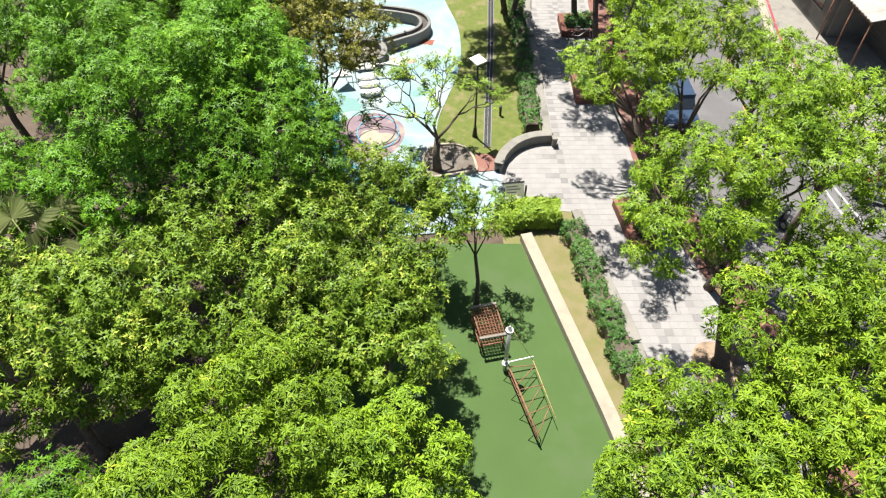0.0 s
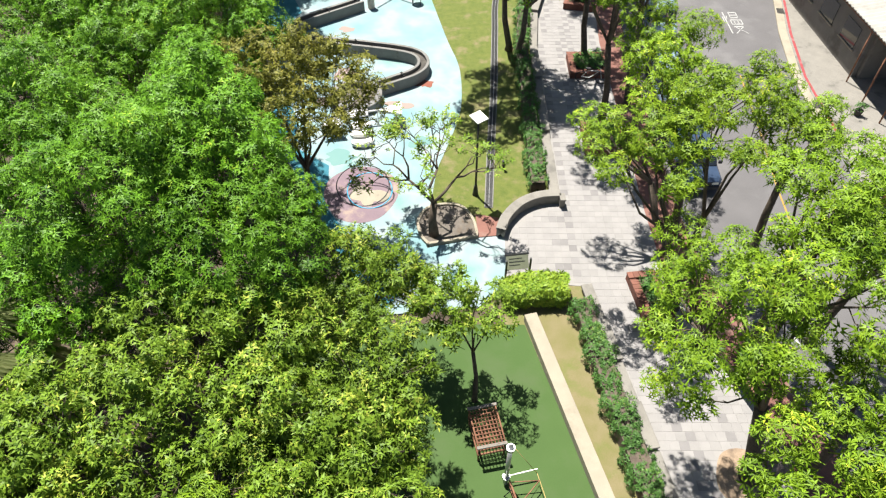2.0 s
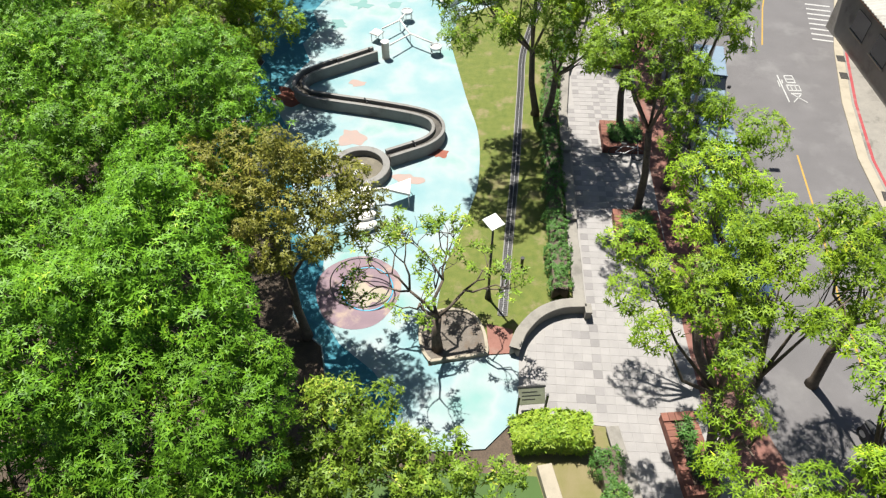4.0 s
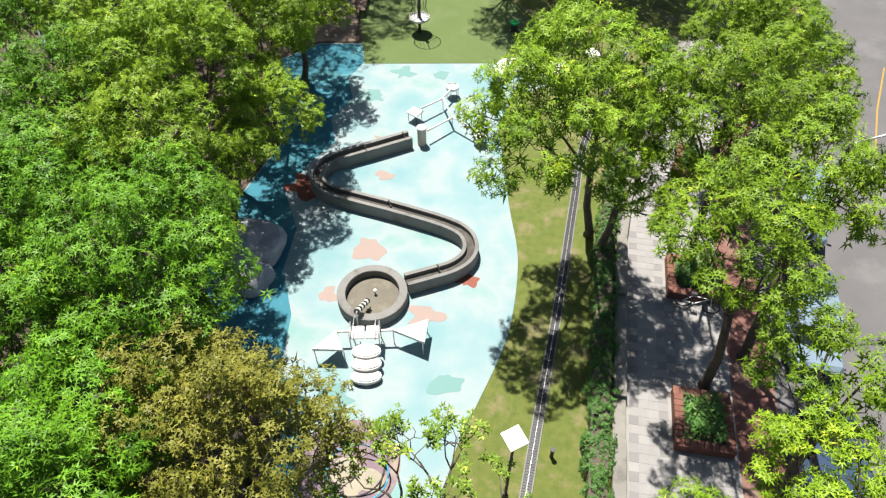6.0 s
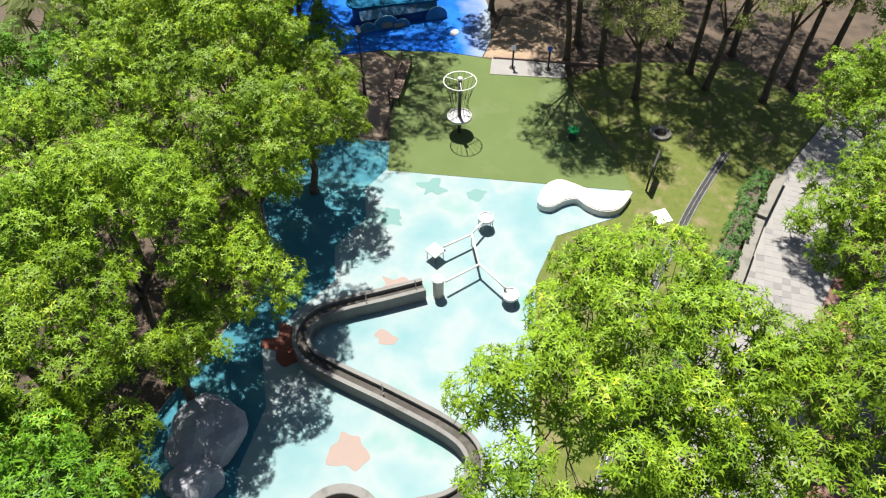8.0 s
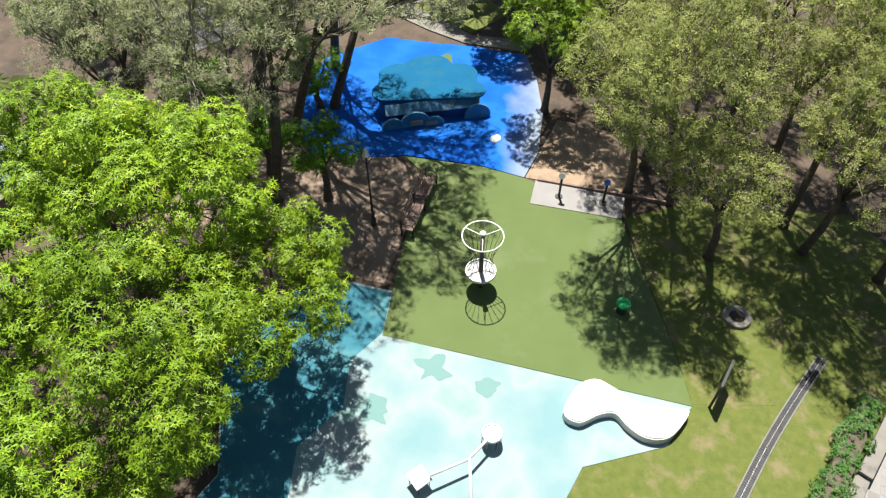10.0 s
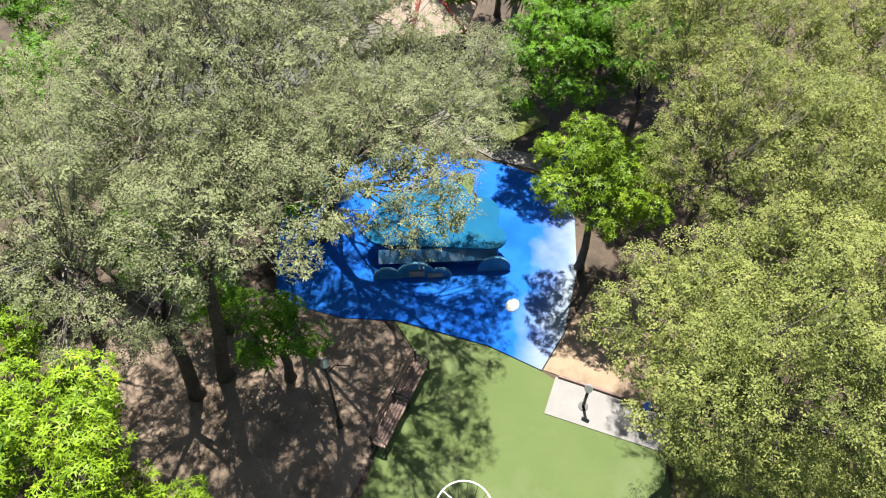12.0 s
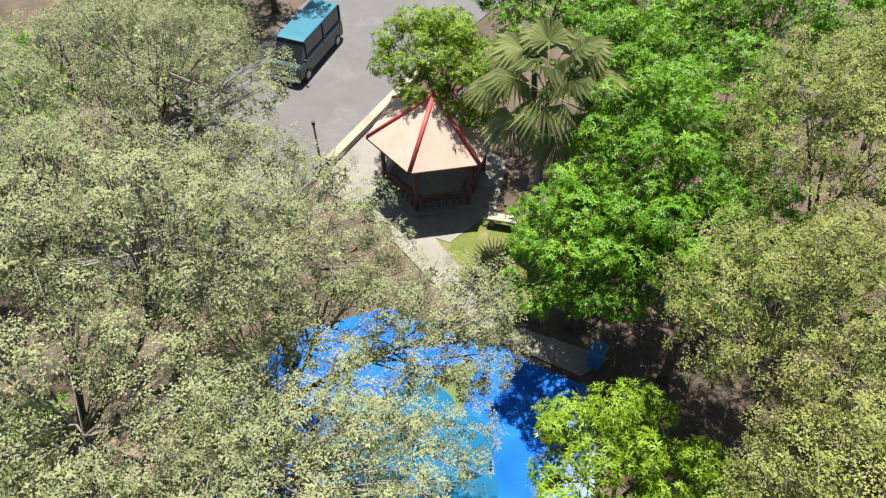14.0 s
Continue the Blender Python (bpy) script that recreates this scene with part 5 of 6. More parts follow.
pad = [(-6.3, 56.45), (-0.7, 57.5)]
rl = thing("timber_edge", (-6.3, 56.45, 0), "dark timber edging behind the exercise pad", "edging", turn=math.degrees(math.atan2(1.05, 5.6)))
part("board", box_bm(0, -0.05, -0.06, 5.7, 0.05, 0.12, 0.01), M_SLAT, rl)
for x, y, c_ in ((-5.14, 55.88, M_STEEL), (-3.36, 56.29, mat("blue_paint", (0.03, 0.09, 0.32), (0.02, 0.06, 0.24), rough=0.4))):
    e_ = thing("exercise_post", (x, y, 0.03), "short exercise post with a round head on the pad", "exercise post", "exercise posts")
    tubes("pole", [([(0, 0, -0.02), (0, 0, 1.15)], 0.05)], M_DARKMETAL, e_, sides=10)
    part("foot", disc_bm(0.16, 0, 0.03, 16), M_DARKMETAL, e_)
    h_ = part("head", disc_bm(0.13, -0.05, 0.05, 16), c_, e_)
    h_.matrix_basis = pose(0, -0.03, 1.2, 60, 0, 0)
st = thing("spinner_seat", (-1.15, 51.25, 0), "round green spinner seat on a black base", "play seat")
part("base", disc_bm(0.2, 0, 0.35, 20, 0.14), M_DARKMETAL, st)
M_GREEN = mat("green_plastic", (0.015, 0.30, 0.09), (0.012, 0.24, 0.07), rough=0.3)
part("dish", ring_bm(0.05, 0.27, 0.42, 0.5, 28, 0.02), M_GREEN, st)
part("hub", disc_bm(0.1, 0.33, 0.46, 16), M_GREEN, st)
slab("turf_patch", [(-1.75, 49.75), (-0.98, 49.95), (-1.1, 50.9), (-1.9, 50.7)], 0.009, mat("pale_turf", (0.11, 0.165, 0.058), (0.10, 0.15, 0.052), scale=2, fine=50, rough=0.85), "paler square repair in the green rubber", "floor patch")
mh = thing("tree_grate", (2.69, 52.75, 0), "round weathered stone ring in the shaded lawn", "stone ring")
part("ring", ring_bm(0.28, 0.5, -0.05, 0.12, 28), M_CONC, mh)
part("soil", disc_bm(0.279, -0.05, 0.05, 24), M_DIRT, mh)
slab("shade_lawn", [(0.95, 50.55), (2.0, 48.6), (7.9, 51.3), (10.2, 56.5), (6, 60), (0, 58), (-2.3, 55.9), (-0.55, 52.95)], -0.014, M_LAWN, "shaded lawn under the trees", "lawn")
slab("sand_patch", [(-6.85, 56.45), (-6.25, 56.55), (-2.7, 57.2), (-2.4, 59.5), (-4.5, 61), (-6.9, 60.8)], -0.03, mat("sandy_earth", (0.34, 0.25, 0.17), (0.22, 0.16, 0.11), scale=1.2, fine=30, rough=0.9, bump=0.5, stain=(0.15, 0.11, 0.08), stain_scale=0.7), "trodden sandy earth behind the pad", "ground")

# ---- cloud-shaped climbing mound on the blue floor ----
M_CLOUD = mat("blue_paint_panel", (0.010, 0.105, 0.21), (0.008, 0.085, 0.18), scale=1, fine=25, rough=0.9, spec=0.08, stain=(0.02, 0.105, 0.16), stain_scale=0.8)
M_CLOUD_EDGE = mat("pale_blue_edge", (0.16, 0.35, 0.46), (0.12, 0.29, 0.40), rough=0.5)
# brighter than the roof's blue: bounced light is put into this colour
M_SCALLOP = mat("bounce_lit_blue_panel", (0.030, 0.185, 0.36), (0.022, 0.150, 0.31), scale=1.5, fine=25, rough=0.7, stain=(0.05, 0.21, 0.36), stain_scale=1.2)
cl_ = thing("cloud_mound", (-12.6, 59.0, 0), "blue cloud-shaped play mound with scalloped edges", "play mound", turn=35)


def cloud_outline(lobes):
    pts_ = []
    for (x, y, r, a0, a1) in lobes:
        for k in range(9):
            w = radians(a0 + (a1 - a0) * k / 8)
            pts_.append((x + r * math.cos(w), y + r * math.sin(w)))
    return pts_


roof = cloud_outline([(1.9, -0.2, 0.62, -90, 60), (1.5, 1.1, 0.9, 0, 100), (0.2, 1.9, 1.1, 30, 130), (-1.4, 1.5, 0.95, 70, 190), (-2.1, 0.3, 0.7, 120, 260)])
part("roof", slab_bm(roof, 1.05, 0.95), M_CLOUD, cl_)
part("base_wall", slab_bm([(x * 0.9, y * 0.9 + 0.05) for x, y in roof], 0.95, -0.02), mat("blue_wall", (0.03, 0.12, 0.36), (0.02, 0.09, 0.30), scale=2, fine=30, rough=0.6), cl_)
for nm, sc_, ox in (("scallop", 0.8, -0.95), ("scallop", 0.55, -2.0), ("scallop", 0.45, -0.05)):
    f_ = bmesh.new()
    face = cloud_outline([(0, 0, 0.95, 0, 180)])
    vs = [f_.verts.new((x * sc_ + ox, -1.22 + 0.03 * (sc_ > 0.6), y * sc_ + 0.0)) for x, y in face]
    q = f_.faces.new(vs)
    r_ = bmesh.ops.extrude_face_region(f_, geom=[q])
    bmesh.ops.translate(f_, verts=[v for v in r_["geom"] if isinstance(v, bmesh.types.BMVert)], vec=(0, 0.14 + 0.02 * sc_, 0))
    part(nm, f_, M_SCALLOP, cl_)
    rim = [Vector((x * sc_ + ox, -1.16, y * sc_ + 0.02)) for x, y in face]
    tubes("rim", [(rim, 0.034)], M_CLOUD_EDGE, cl_)
# paler blue paints in the light on the slope; whitish patches are wear
part("front_slope", loft([[(-2.3, -0.62, 0.96), (-2.3, -0.98, 0.60), (-2.3, -0.9, 0.56), (-2.3, -0.55, 0.90)], [(2.1, -0.62, 0.96), (2.1, -0.98, 0.60), (2.1, -0.9, 0.56), (2.1, -0.55, 0.90)]]), mat("worn_lit_blue_panel", (0.05, 0.15, 0.26), (0.03, 0.12, 0.25), scale=2, fine=20, rough=0.7, stain=(0.22, 0.27, 0.33), stain_scale=1.6), cl_, "worn sloping panel with its lit pale blue painted in")
lobe = bmesh.new()
lobe_face = lobe.faces.new([lobe.verts.new((2.0 + 0.62 * math.cos(w), -1.02, 0.62 * math.sin(w) + 0.12)) for w in [k * math.pi / 14 for k in range(15)]] + [lobe.verts.new((1.38, -1.02, -0.02)), lobe.verts.new((2.62, -1.02, -0.02))])
lobe_ext = bmesh.ops.extrude_face_region(lobe, geom=[lobe_face])
bmesh.ops.translate(lobe, verts=[v for v in lobe_ext["geom"] if isinstance(v, bmesh.types.BMVert)], vec=(0, 0.12, 0))
part("end_lobe", lobe, M_SCALLOP, cl_)
tubes("rim", [([Vector((2.0 + 0.62 * math.cos(w), -1.0, 0.62 * math.sin(w) + 0.12)) for w in [k * math.pi / 14 for k in range(11)]], 0.025)], M_CLOUD_EDGE, cl_)
part("window", box_bm(-1.2, -1.262, 0.12, -0.62, -1.225, 0.42), M_CONC_PALE, cl_)
part("window", box_bm(-0.5, -1.262, 0.04, 0.05, -1.225, 0.26), M_CONC_PALE, cl_)
dome = thing("floor_bump", (-9.0, 58.25, 0), "small white dome on the blue floor", "play dome")
bm_ = bmesh.new()
bmesh.ops.create_uvsphere(bm_, u_segments=20, v_segments=10, radius=0.24)
bmesh.ops.scale(bm_, vec=(1, 1.3, 0.45), verts=bm_.verts)
part("cap", bm_, M_PLAYWHITE, dome, smooth=True)
slab("grass_island", [(-14.3, 62.6), (-13.7, 63.5), (-12.6, 60.9), (-13.1, 60.2), (-14.0, 61.0)], 0.01, M_TURF, "green rubber island in the blue floor", "rubber floor", smooth=4)


def boulder(x, y, r, seed, label, material, squash=0.6):
    t = new("boulder")
    bm_ = bmesh.new()
    bmesh.ops.create_icosphere(bm_, subdivisions=3, radius=r)
    for v in bm_.verts:
        n = noise.noise(v.co * (1.3 / r) + Vector((seed, 0, 0)))
        v.co *= 1 + 0.35 * n
        v.co.x = round(v.co.x / (0.16 * r)) * 0.16 * r * 0.4 + v.co.x * 0.6
        v.co.z *= squash
    me = bpy.data.meshes.new("boulder")
    bm_.to_mesh(me)
    bm_.free()
    me.materials.append(material)
    bpy.data.objects.remove(t)
    t = new("boulder", me)
    t.location = (x, y, r * squash * 0.55)
    return tagged(t, label, "rock", "climbing rocks")


M_ROCK = mat("pale_rock", (0.34, 0.345, 0.38), (0.24, 0.245, 0.28), scale=2, fine=25, rough=0.8, bump=0.5)
boulder(-9.45, 33.0, 1.2, 1, "pale grey moulded climbing rock", M_ROCK)
boulder(-9.0, 31.6, 0.8, 5, "smaller pale grey moulded climbing rock", M_ROCK)
boulder(10.3, 13.2, 0.6, 9, "grey-pink boulder beside a tree trunk", mat("pink_rock", (0.19, 0.15, 0.135), (0.13, 0.105, 0.095), scale=2, fine=25, rough=0.85, bump=0.5))


# ---- pavilion, lane and van beyond the blue floor ----
M_ROOF = mat("faded_roof", (0.45, 0.345, 0.285), (0.38, 0.28, 0.225), scale=1.5, fine=30, rough=0.6, stain=(0.42, 0.33, 0.28), stain_scale=0.9)
M_ROOF_RIB = mat("red_roof_rib", (0.40, 0.07, 0.065), (0.32, 0.055, 0.05), scale=3, fine=30, rough=0.5)
M_WOODRED = mat("brown_timber", (0.14, 0.075, 0.05), (0.09, 0.048, 0.032), scale=4, fine=30, rough=0.7)
gz = thing("pavilion", (-20.3, 69.9, 0), "hexagonal timber pavilion with a faded pink roof and red ribs", "pavilion")
R_, H_ = 2.65, 2.55
ang = [radians(-72 + 60 * k) for k in range(6)]
cor = [Vector((R_ * math.cos(w), R_ * math.sin(w), H_)) for w in ang]
peak = Vector((0, 0, 4.2))
for k in range(6):
    a, b = cor[k], cor[(k + 1) % 6]
    bm = bmesh.new()
    n = (b - a).cross(peak - a).normalized()
    lo = [bm.verts.new(v) for v in (a, b, peak)]
    hi = [bm.verts.new(v + n * 0.06) for v in (a, b, peak)]
    bm.faces.new(lo[::-1])
    bm.faces.new(hi)
    for i in range(3):
        j = (i + 1) % 3
        bm.faces.new((lo[i], lo[j], hi[j], hi[i]))
    part("roof_panel", bm, M_ROOF, gz)
    tubes("roof_rib", [([a + Vector((0, 0, 0.05)), peak + Vector((0, 0, 0.07))], 0.09)], M_ROOF_RIB, gz, sides=6)
    tubes("fascia", [([a, b], 0.06)], M_WOODRED, gz, sides=6)
    pb = Vector((2.1 * math.cos(ang[k]), 2.1 * math.sin(ang[k]), 0))
    pn = Vector((2.1 * math.cos(ang[(k + 1) % 6]), 2.1 * math.sin(ang[(k + 1) % 6]), 0))
    tubes("post", [([pb, pb + Vector((0, 0, H_ + 0.25))], 0.09)], M_WOODRED, gz, sides=10)
    if k != 4:
        tubes("rail", [([pb + Vector((0, 0, 0.8)), pn + Vector((0, 0, 0.8))], 0.05)], M_WOODRED, gz, sides=6)
        for i in range(1, 7):
            q = pb.lerp(pn, i / 7)
            tubes("baluster", [([q, q + Vector((0, 0, 0.78))], 0.03)], M_WOODRED, gz, sides=5)
    sb, sn = pb * 0.86, pn * 0.86
    d = (sn - sb).normalized()
    m = (sb + sn) / 2
    bnch = part("bench", box_bm(-0.85, -0.18, 0.36, 0.85, 0.18, 0.44, 0.01), M_WOODRED, gz)
    bnch.matrix_basis = pose(m.x, m.y, 0, 0, 0, math.degrees(math.atan2(d.y, d.x)))
part("finial", disc_bm(0.14, 4.15, 4.5, 12, 0.03), M_ROOF_RIB, gz)
part("floor", slab_bm([(2.45 * math.cos(w), 2.45 * math.sin(w)) for w in ang], 0.1, -0.06), M_CONC, gz)
tagged(wall_strip("lane_kerb", [(-24.4, 67.8), (-24.75, 70.2), (-25.35, 74.2), (-26.2, 80)], 0.4, 0.3, M_CONC_PALE, "pale concrete kerb between pavilion and lane"), kind="structure")
slab("pavilion_apron", [(-24.3, 67.6), (-20.6, 66.6), (-17.6, 67.4), (-17.2, 70), (-18.5, 72.6), (-24.9, 73.0)], 0.004, M_CONC, "pale concrete apron round the pavilion", "pavement")


def wheel(parent, x, y, r, w, axis_turn=0):
    t = part("tyre", ring_bm(r * 0.55, r, -w / 2, w / 2, 22, 0.02), M_DARKMETAL, parent)
    t.matrix_basis = pose(x, y, r, 0, 90, axis_turn)
    part("rim", disc_bm(r * 0.56, -w * 0.45, w * 0.42, 16), M_STEEL, t)
    return t


def section(y, w, z0, z1, c=0.1):
    return [(-w + c, y, z0), (w - c, y, z0), (w, y, z0 + c), (w, y, z1 - c), (w - c, y, z1), (-w + c, y, z1), (-w, y, z1 - c), (-w, y, z0 + c)]


M_GLASS = mat("dark_glass", (0.02, 0.025, 0.03), (0.015, 0.018, 0.022), rough=0.05, spec=0.8)
M_LAMPG = mat("lamp_glass", (0.7, 0.7, 0.66), (0.6, 0.6, 0.56), rough=0.1)
M_CHROME = mat("chrome", (0.7, 0.7, 0.7), (0.6, 0.6, 0.6), rough=0.15, metal=1.0)


def vehicle(name, x, y, turn, label, category, paint, low, roof, ln, wd, ht, bonnet, roofpaint=None):
    """A parked vehicle, nose towards -y: body, cabin glass, roof, lamps, bumper, mirrors, wheels."""
    t = thing(name, (x, y, -0.04), label, category, "parked vehicles", turn=turn)
    h = ln / 2
    w = wd / 2
    belt = ht * low
    part("body", loft([section(-h, w * 0.86, 0.32, belt * 0.8), section(-h + 0.15, w * 0.97, 0.26, belt * 0.92), section(-h + bonnet, w, 0.25, belt), section(h - 0.2, w, 0.25, belt), section(h, w * 0.9, 0.34, belt * 0.95)]), paint, t)
    y0, y1 = -h + bonnet * 0.75, -h + bonnet * 0.75 + (ht - belt) * 0.75
    part("cabin_glass", loft([section(y0, w * 0.9, belt - 0.03, belt + 0.02, 0.02), section(y1, w * 0.84, belt - 0.03, ht - 0.05, 0.03), section(h - roof, w * 0.84, belt - 0.03, ht - 0.05, 0.03), section(h - 0.06, w * 0.88, belt - 0.03, belt + 0.05, 0.03)]), M_GLASS, t)
    part("roof", loft([section(y1 - 0.08, w * 0.83, ht - 0.07, ht - 0.03, 0.015), section(y1 + 0.2, w * 0.85, ht - 0.06, ht, 0.02), section(h - roof - 0.2, w * 0.85, ht - 0.06, ht, 0.02), section(h - roof + 0.08, w * 0.83, ht - 0.07, ht - 0.03, 0.015)]), roofpaint or paint, t)
    for s_ in (-1, 1):
        for yy in (y1, (y1 + h - roof) / 2, h - roof):
            part("pillar", box_bm(s_ * w * 0.87 - 0.025, yy - 0.04, belt - 0.02, s_ * w * 0.87 + 0.025, yy + 0.04, ht - 0.05), paint, t)
        part("headlight", box_bm(s_ * w * 0.62 - 0.14, -h - 0.02, belt * 0.62, s_ * w * 0.62 + 0.14, -h + 0.12, belt * 0.76, 0.015), M_LAMPG, t)
        part("mirror", box_bm(s_ * (w + 0.08) - 0.08, y0 + 0.1, belt, s_ * (w + 0.08) + 0.08, y0 + 0.2, belt + 0.16, 0.02), M_DARKMETAL, t)
        for yy in (-h + 0.75, h - 0.8):
            wheel(t, s_ * (w - 0.06), yy, 0.31, 0.19)
    part("bumper", box_bm(-w * 0.95, -h - 0.07, 0.3, w * 0.95, -h + 0.06, 0.46, 0.03), M_CHROME if category == "van" else M_DARKMETAL, t)
    part("grille", box_bm(-w * 0.42, -h - 0.03, belt * 0.58, w * 0.42, -h + 0.05, belt * 0.74, 0.01), M_DARKMETAL, t)
    part("plate", box_bm(-0.2, -h - 0.085, 0.34, 0.2, -h - 0.072, 0.44), M_WHITE, t)
    return t


M_VAN = mat("dark_green_paint", (0.035, 0.055, 0.05), (0.028, 0.045, 0.04), rough=0.25, spec=0.6)
M_VANROOF = mat("teal_roof_paint", (0.03, 0.145, 0.20), (0.025, 0.12, 0.17), scale=2, rough=0.35, spec=0.5)
vehicle("van", -30.75, 72.9, 17, "dark green passenger van with a teal blue roof", "van", M_VAN, 0.56, 0.12, 4.7, 1.72, 1.95, 0.55, M_VANROOF)
M_CARBLUE = mat("dark_blue_paint", (0.035, 0.055, 0.095), (0.028, 0.045, 0.08), rough=0.2, spec=0.6)
M_CARSILVER = mat("pale_blue_paint", (0.17, 0.22, 0.27), (0.14, 0.19, 0.24), rough=0.25, spec=0.6)
vehicle("car", 10.95, 27.2, 2, "dark blue parked car under the trees", "car", M_CARBLUE, 0.6, 0.5, 4.2, 1.72, 1.45, 1.1)
vehicle("car", 11.25, 33.0, -2, "pale blue-grey parked car under the trees", "car", M_CARSILVER, 0.6, 0.5, 4.2, 1.72, 1.45, 1.1)
vehicle("car", 12.0, 39.0, -8, "pale blue-grey parked car under the trees", "car", M_CARSILVER, 0.6, 0.5, 4.2, 1.72, 1.45, 1.1)
vehicle("car", -25.9, 46.4, 40, "silver grey parked car behind the palms", "car", M_CARSILVER, 0.6, 0.5, 4.2, 1.72, 1.5, 1.1)


def scooter(x, y, turn, paint, label, z=-0.04):
    t = thing("scooter", (x, y, z), label, "scooter", "parked scooters", turn=turn)
    part("body", loft([section(-0.35, 0.13, 0.2, 0.28, 0.03), section(0.0, 0.15, 0.22, 0.32, 0.03), section(0.2, 0.17, 0.3, 0.66, 0.05), section(0.75, 0.13, 0.45, 0.72, 0.05)]), paint, t)
    part("seat", loft([section(0.08, 0.12, 0.66, 0.74, 0.03), section(0.45, 0.14, 0.68, 0.8, 0.03), section(0.78, 0.11, 0.72, 0.8, 0.03)]), M_DARKMETAL, t)
    part("shield", loft([section(-0.5, 0.16, 0.3, 0.9, 0.05), section(-0.4, 0.19, 0.3, 0.92, 0.05)]), paint, t)
    tubes("handlebar", [([(-0.33, -0.36, 1.0), (0, -0.44, 0.95), (0.33, -0.36, 1.0)], 0.02)], M_DARKMETAL, t)
    for s_ in (-1, 1):
        tubes("mirror", [([(s_ * 0.22, -0.4, 1.0), (s_ * 0.3, -0.4, 1.2)], 0.012)], M_DARKMETAL, t)
    part("headlight", disc_bm(0.07, -0.03, 0.03, 12), M_LAMPG, t).matrix_basis = pose(0, -0.5, 0.85, 90, 0, 0)
    for yy in (-0.6, 0.6):
        wheel(t, 0, yy, 0.23, 0.11)
    return t


M_SCRED = mat("red_paint", (0.25, 0.02, 0.03), (0.2, 0.015, 0.022), rough=0.3)
M_SCBLK = mat("black_paint", (0.03, 0.03, 0.035), (0.022, 0.022, 0.026), rough=0.3)
for x, y, a, m_, lb in ((17.65, 23.6, 70, M_SCBLK, "black parked scooter"), (17.9, 24.4, 75, M_SCRED, "dark red parked scooter"), (18.2, 21.8, 70, M_SCRED, "dark red parked scooter"), (18.1, 20.6, 66, M_SCBLK, "black parked scooter"), (17.6, 28.7, 80, M_SCBLK, "black parked scooter"), (13.6, 19.6, 20, M_SCBLK, "black parked scooter")):
    scooter(x, y, a, m_, lb + " beside the street")
bc = thing("bicycle", (7.5, 33.25, -0.01), "small parked bicycle leaning by the planter", "bicycle", turn=80)
for yy in (-0.5, 0.5):
    w_ = part("wheel", ring_bm(0.27, 0.31, -0.02, 0.02, 24, 0.006), M_DARKMETAL, bc)
    w_.matrix_basis = pose(0, yy, 0.31, 0, 90, 0)
tubes("frame", [([(0, 0.5, 0.31), (0, 0.1, 0.3), (0, -0.35, 0.72), (0, 0.22, 0.7), (0, 0.5, 0.31)], 0.02)], M_WHITE, bc)
tubes("fork", [([(0, -0.5, 0.31), (0, -0.36, 0.9)], 0.02)], M_WHITE, bc)
tubes("handlebar", [([(-0.25, -0.3, 0.95), (0, -0.36, 0.92), (0.25, -0.3, 0.95)], 0.015)], M_DARKMETAL, bc)
part("saddle", box_bm(-0.07, 0.1, 0.8, 0.07, 0.34, 0.86, 0.02), M_DARKMETAL, bc)
tubes("seat_post", [([(0, 0.1, 0.3), (0, 0.24, 0.82)], 0.016)], M_DARKMETAL, bc)


# ---- street markings, kerb line, grates ----
M_LINE = mat("road_white", (0.34, 0.34, 0.33), (0.26, 0.26, 0.25), scale=6, fine=40, rough=0.8)
M_YEL = mat("road_yellow", (0.34, 0.22, 0.05), (0.27, 0.17, 0.04), scale=6, fine=40, rough=0.8)
M_REDLINE = mat("kerb_red", (0.28, 0.05, 0.055), (0.22, 0.04, 0.045), scale=5, fine=40, rough=0.8, stain=(0.26, 0.10, 0.10), stain_scale=2)


def stripe(path, w, material, label, top=-0.034, category="road marking"):
    ob = wall_strip("road_marking", path, w, top, material, label, base=-0.05, category=category)
    return tagged(ob, kind="structure")


stripe([(15.35, 43.0), (15.9, 45.0)], 0.1, M_LINE, "white edge line on the asphalt")
stripe([(12.85, 16.3), (13.5, 14.0), (14.2, 10.5)], 0.12, M_LINE, "white edge line on the asphalt")
stripe([(14.35, 22.8), (14.5, 25.6), (14.9, 29), (15.3, 34)], 0.1, M_YEL, "yellow centre line on the asphalt")
stripe([(16.0, 43.2), (17.0, 47.2), (18.2, 51)], 0.1, M_YEL, "yellow centre line on the asphalt")
stripe([(18.05, 29.5), (18.15, 33.9), (18.8, 38.1), (19.95, 43), (22.8, 52)], 0.45, M_CONC_PALE, "pale concrete gutter along the far kerb", top=0.028)
stripe([(18.45, 29.2), (18.55, 33.8), (19.2, 38.0), (20.3, 42.9), (23.2, 52)], 0.14, M_REDLINE, "red no-stopping line on the kerb", top=0.034)
for pts_ in ([(16.8, 22.9), (18.6, 23.4)], [(16.75, 22.1), (18.6, 22.4)], [(16.8, 22.1), (17.3, 19.2)], [(17.3, 19.2), (19.0, 19.4)], [(16.2, 23.4), (16.7, 19.0)]):
    stripe(pts_, 0.12, M_LINE, "white scooter parking line")
stripe([(12.3, 18.6), (12.8, 17.2)], 0.1, M_LINE, "white parking bay line")
stripe([(12.0, 18.7), (11.0, 18.3)], 0.1, M_LINE, "white parking bay line")
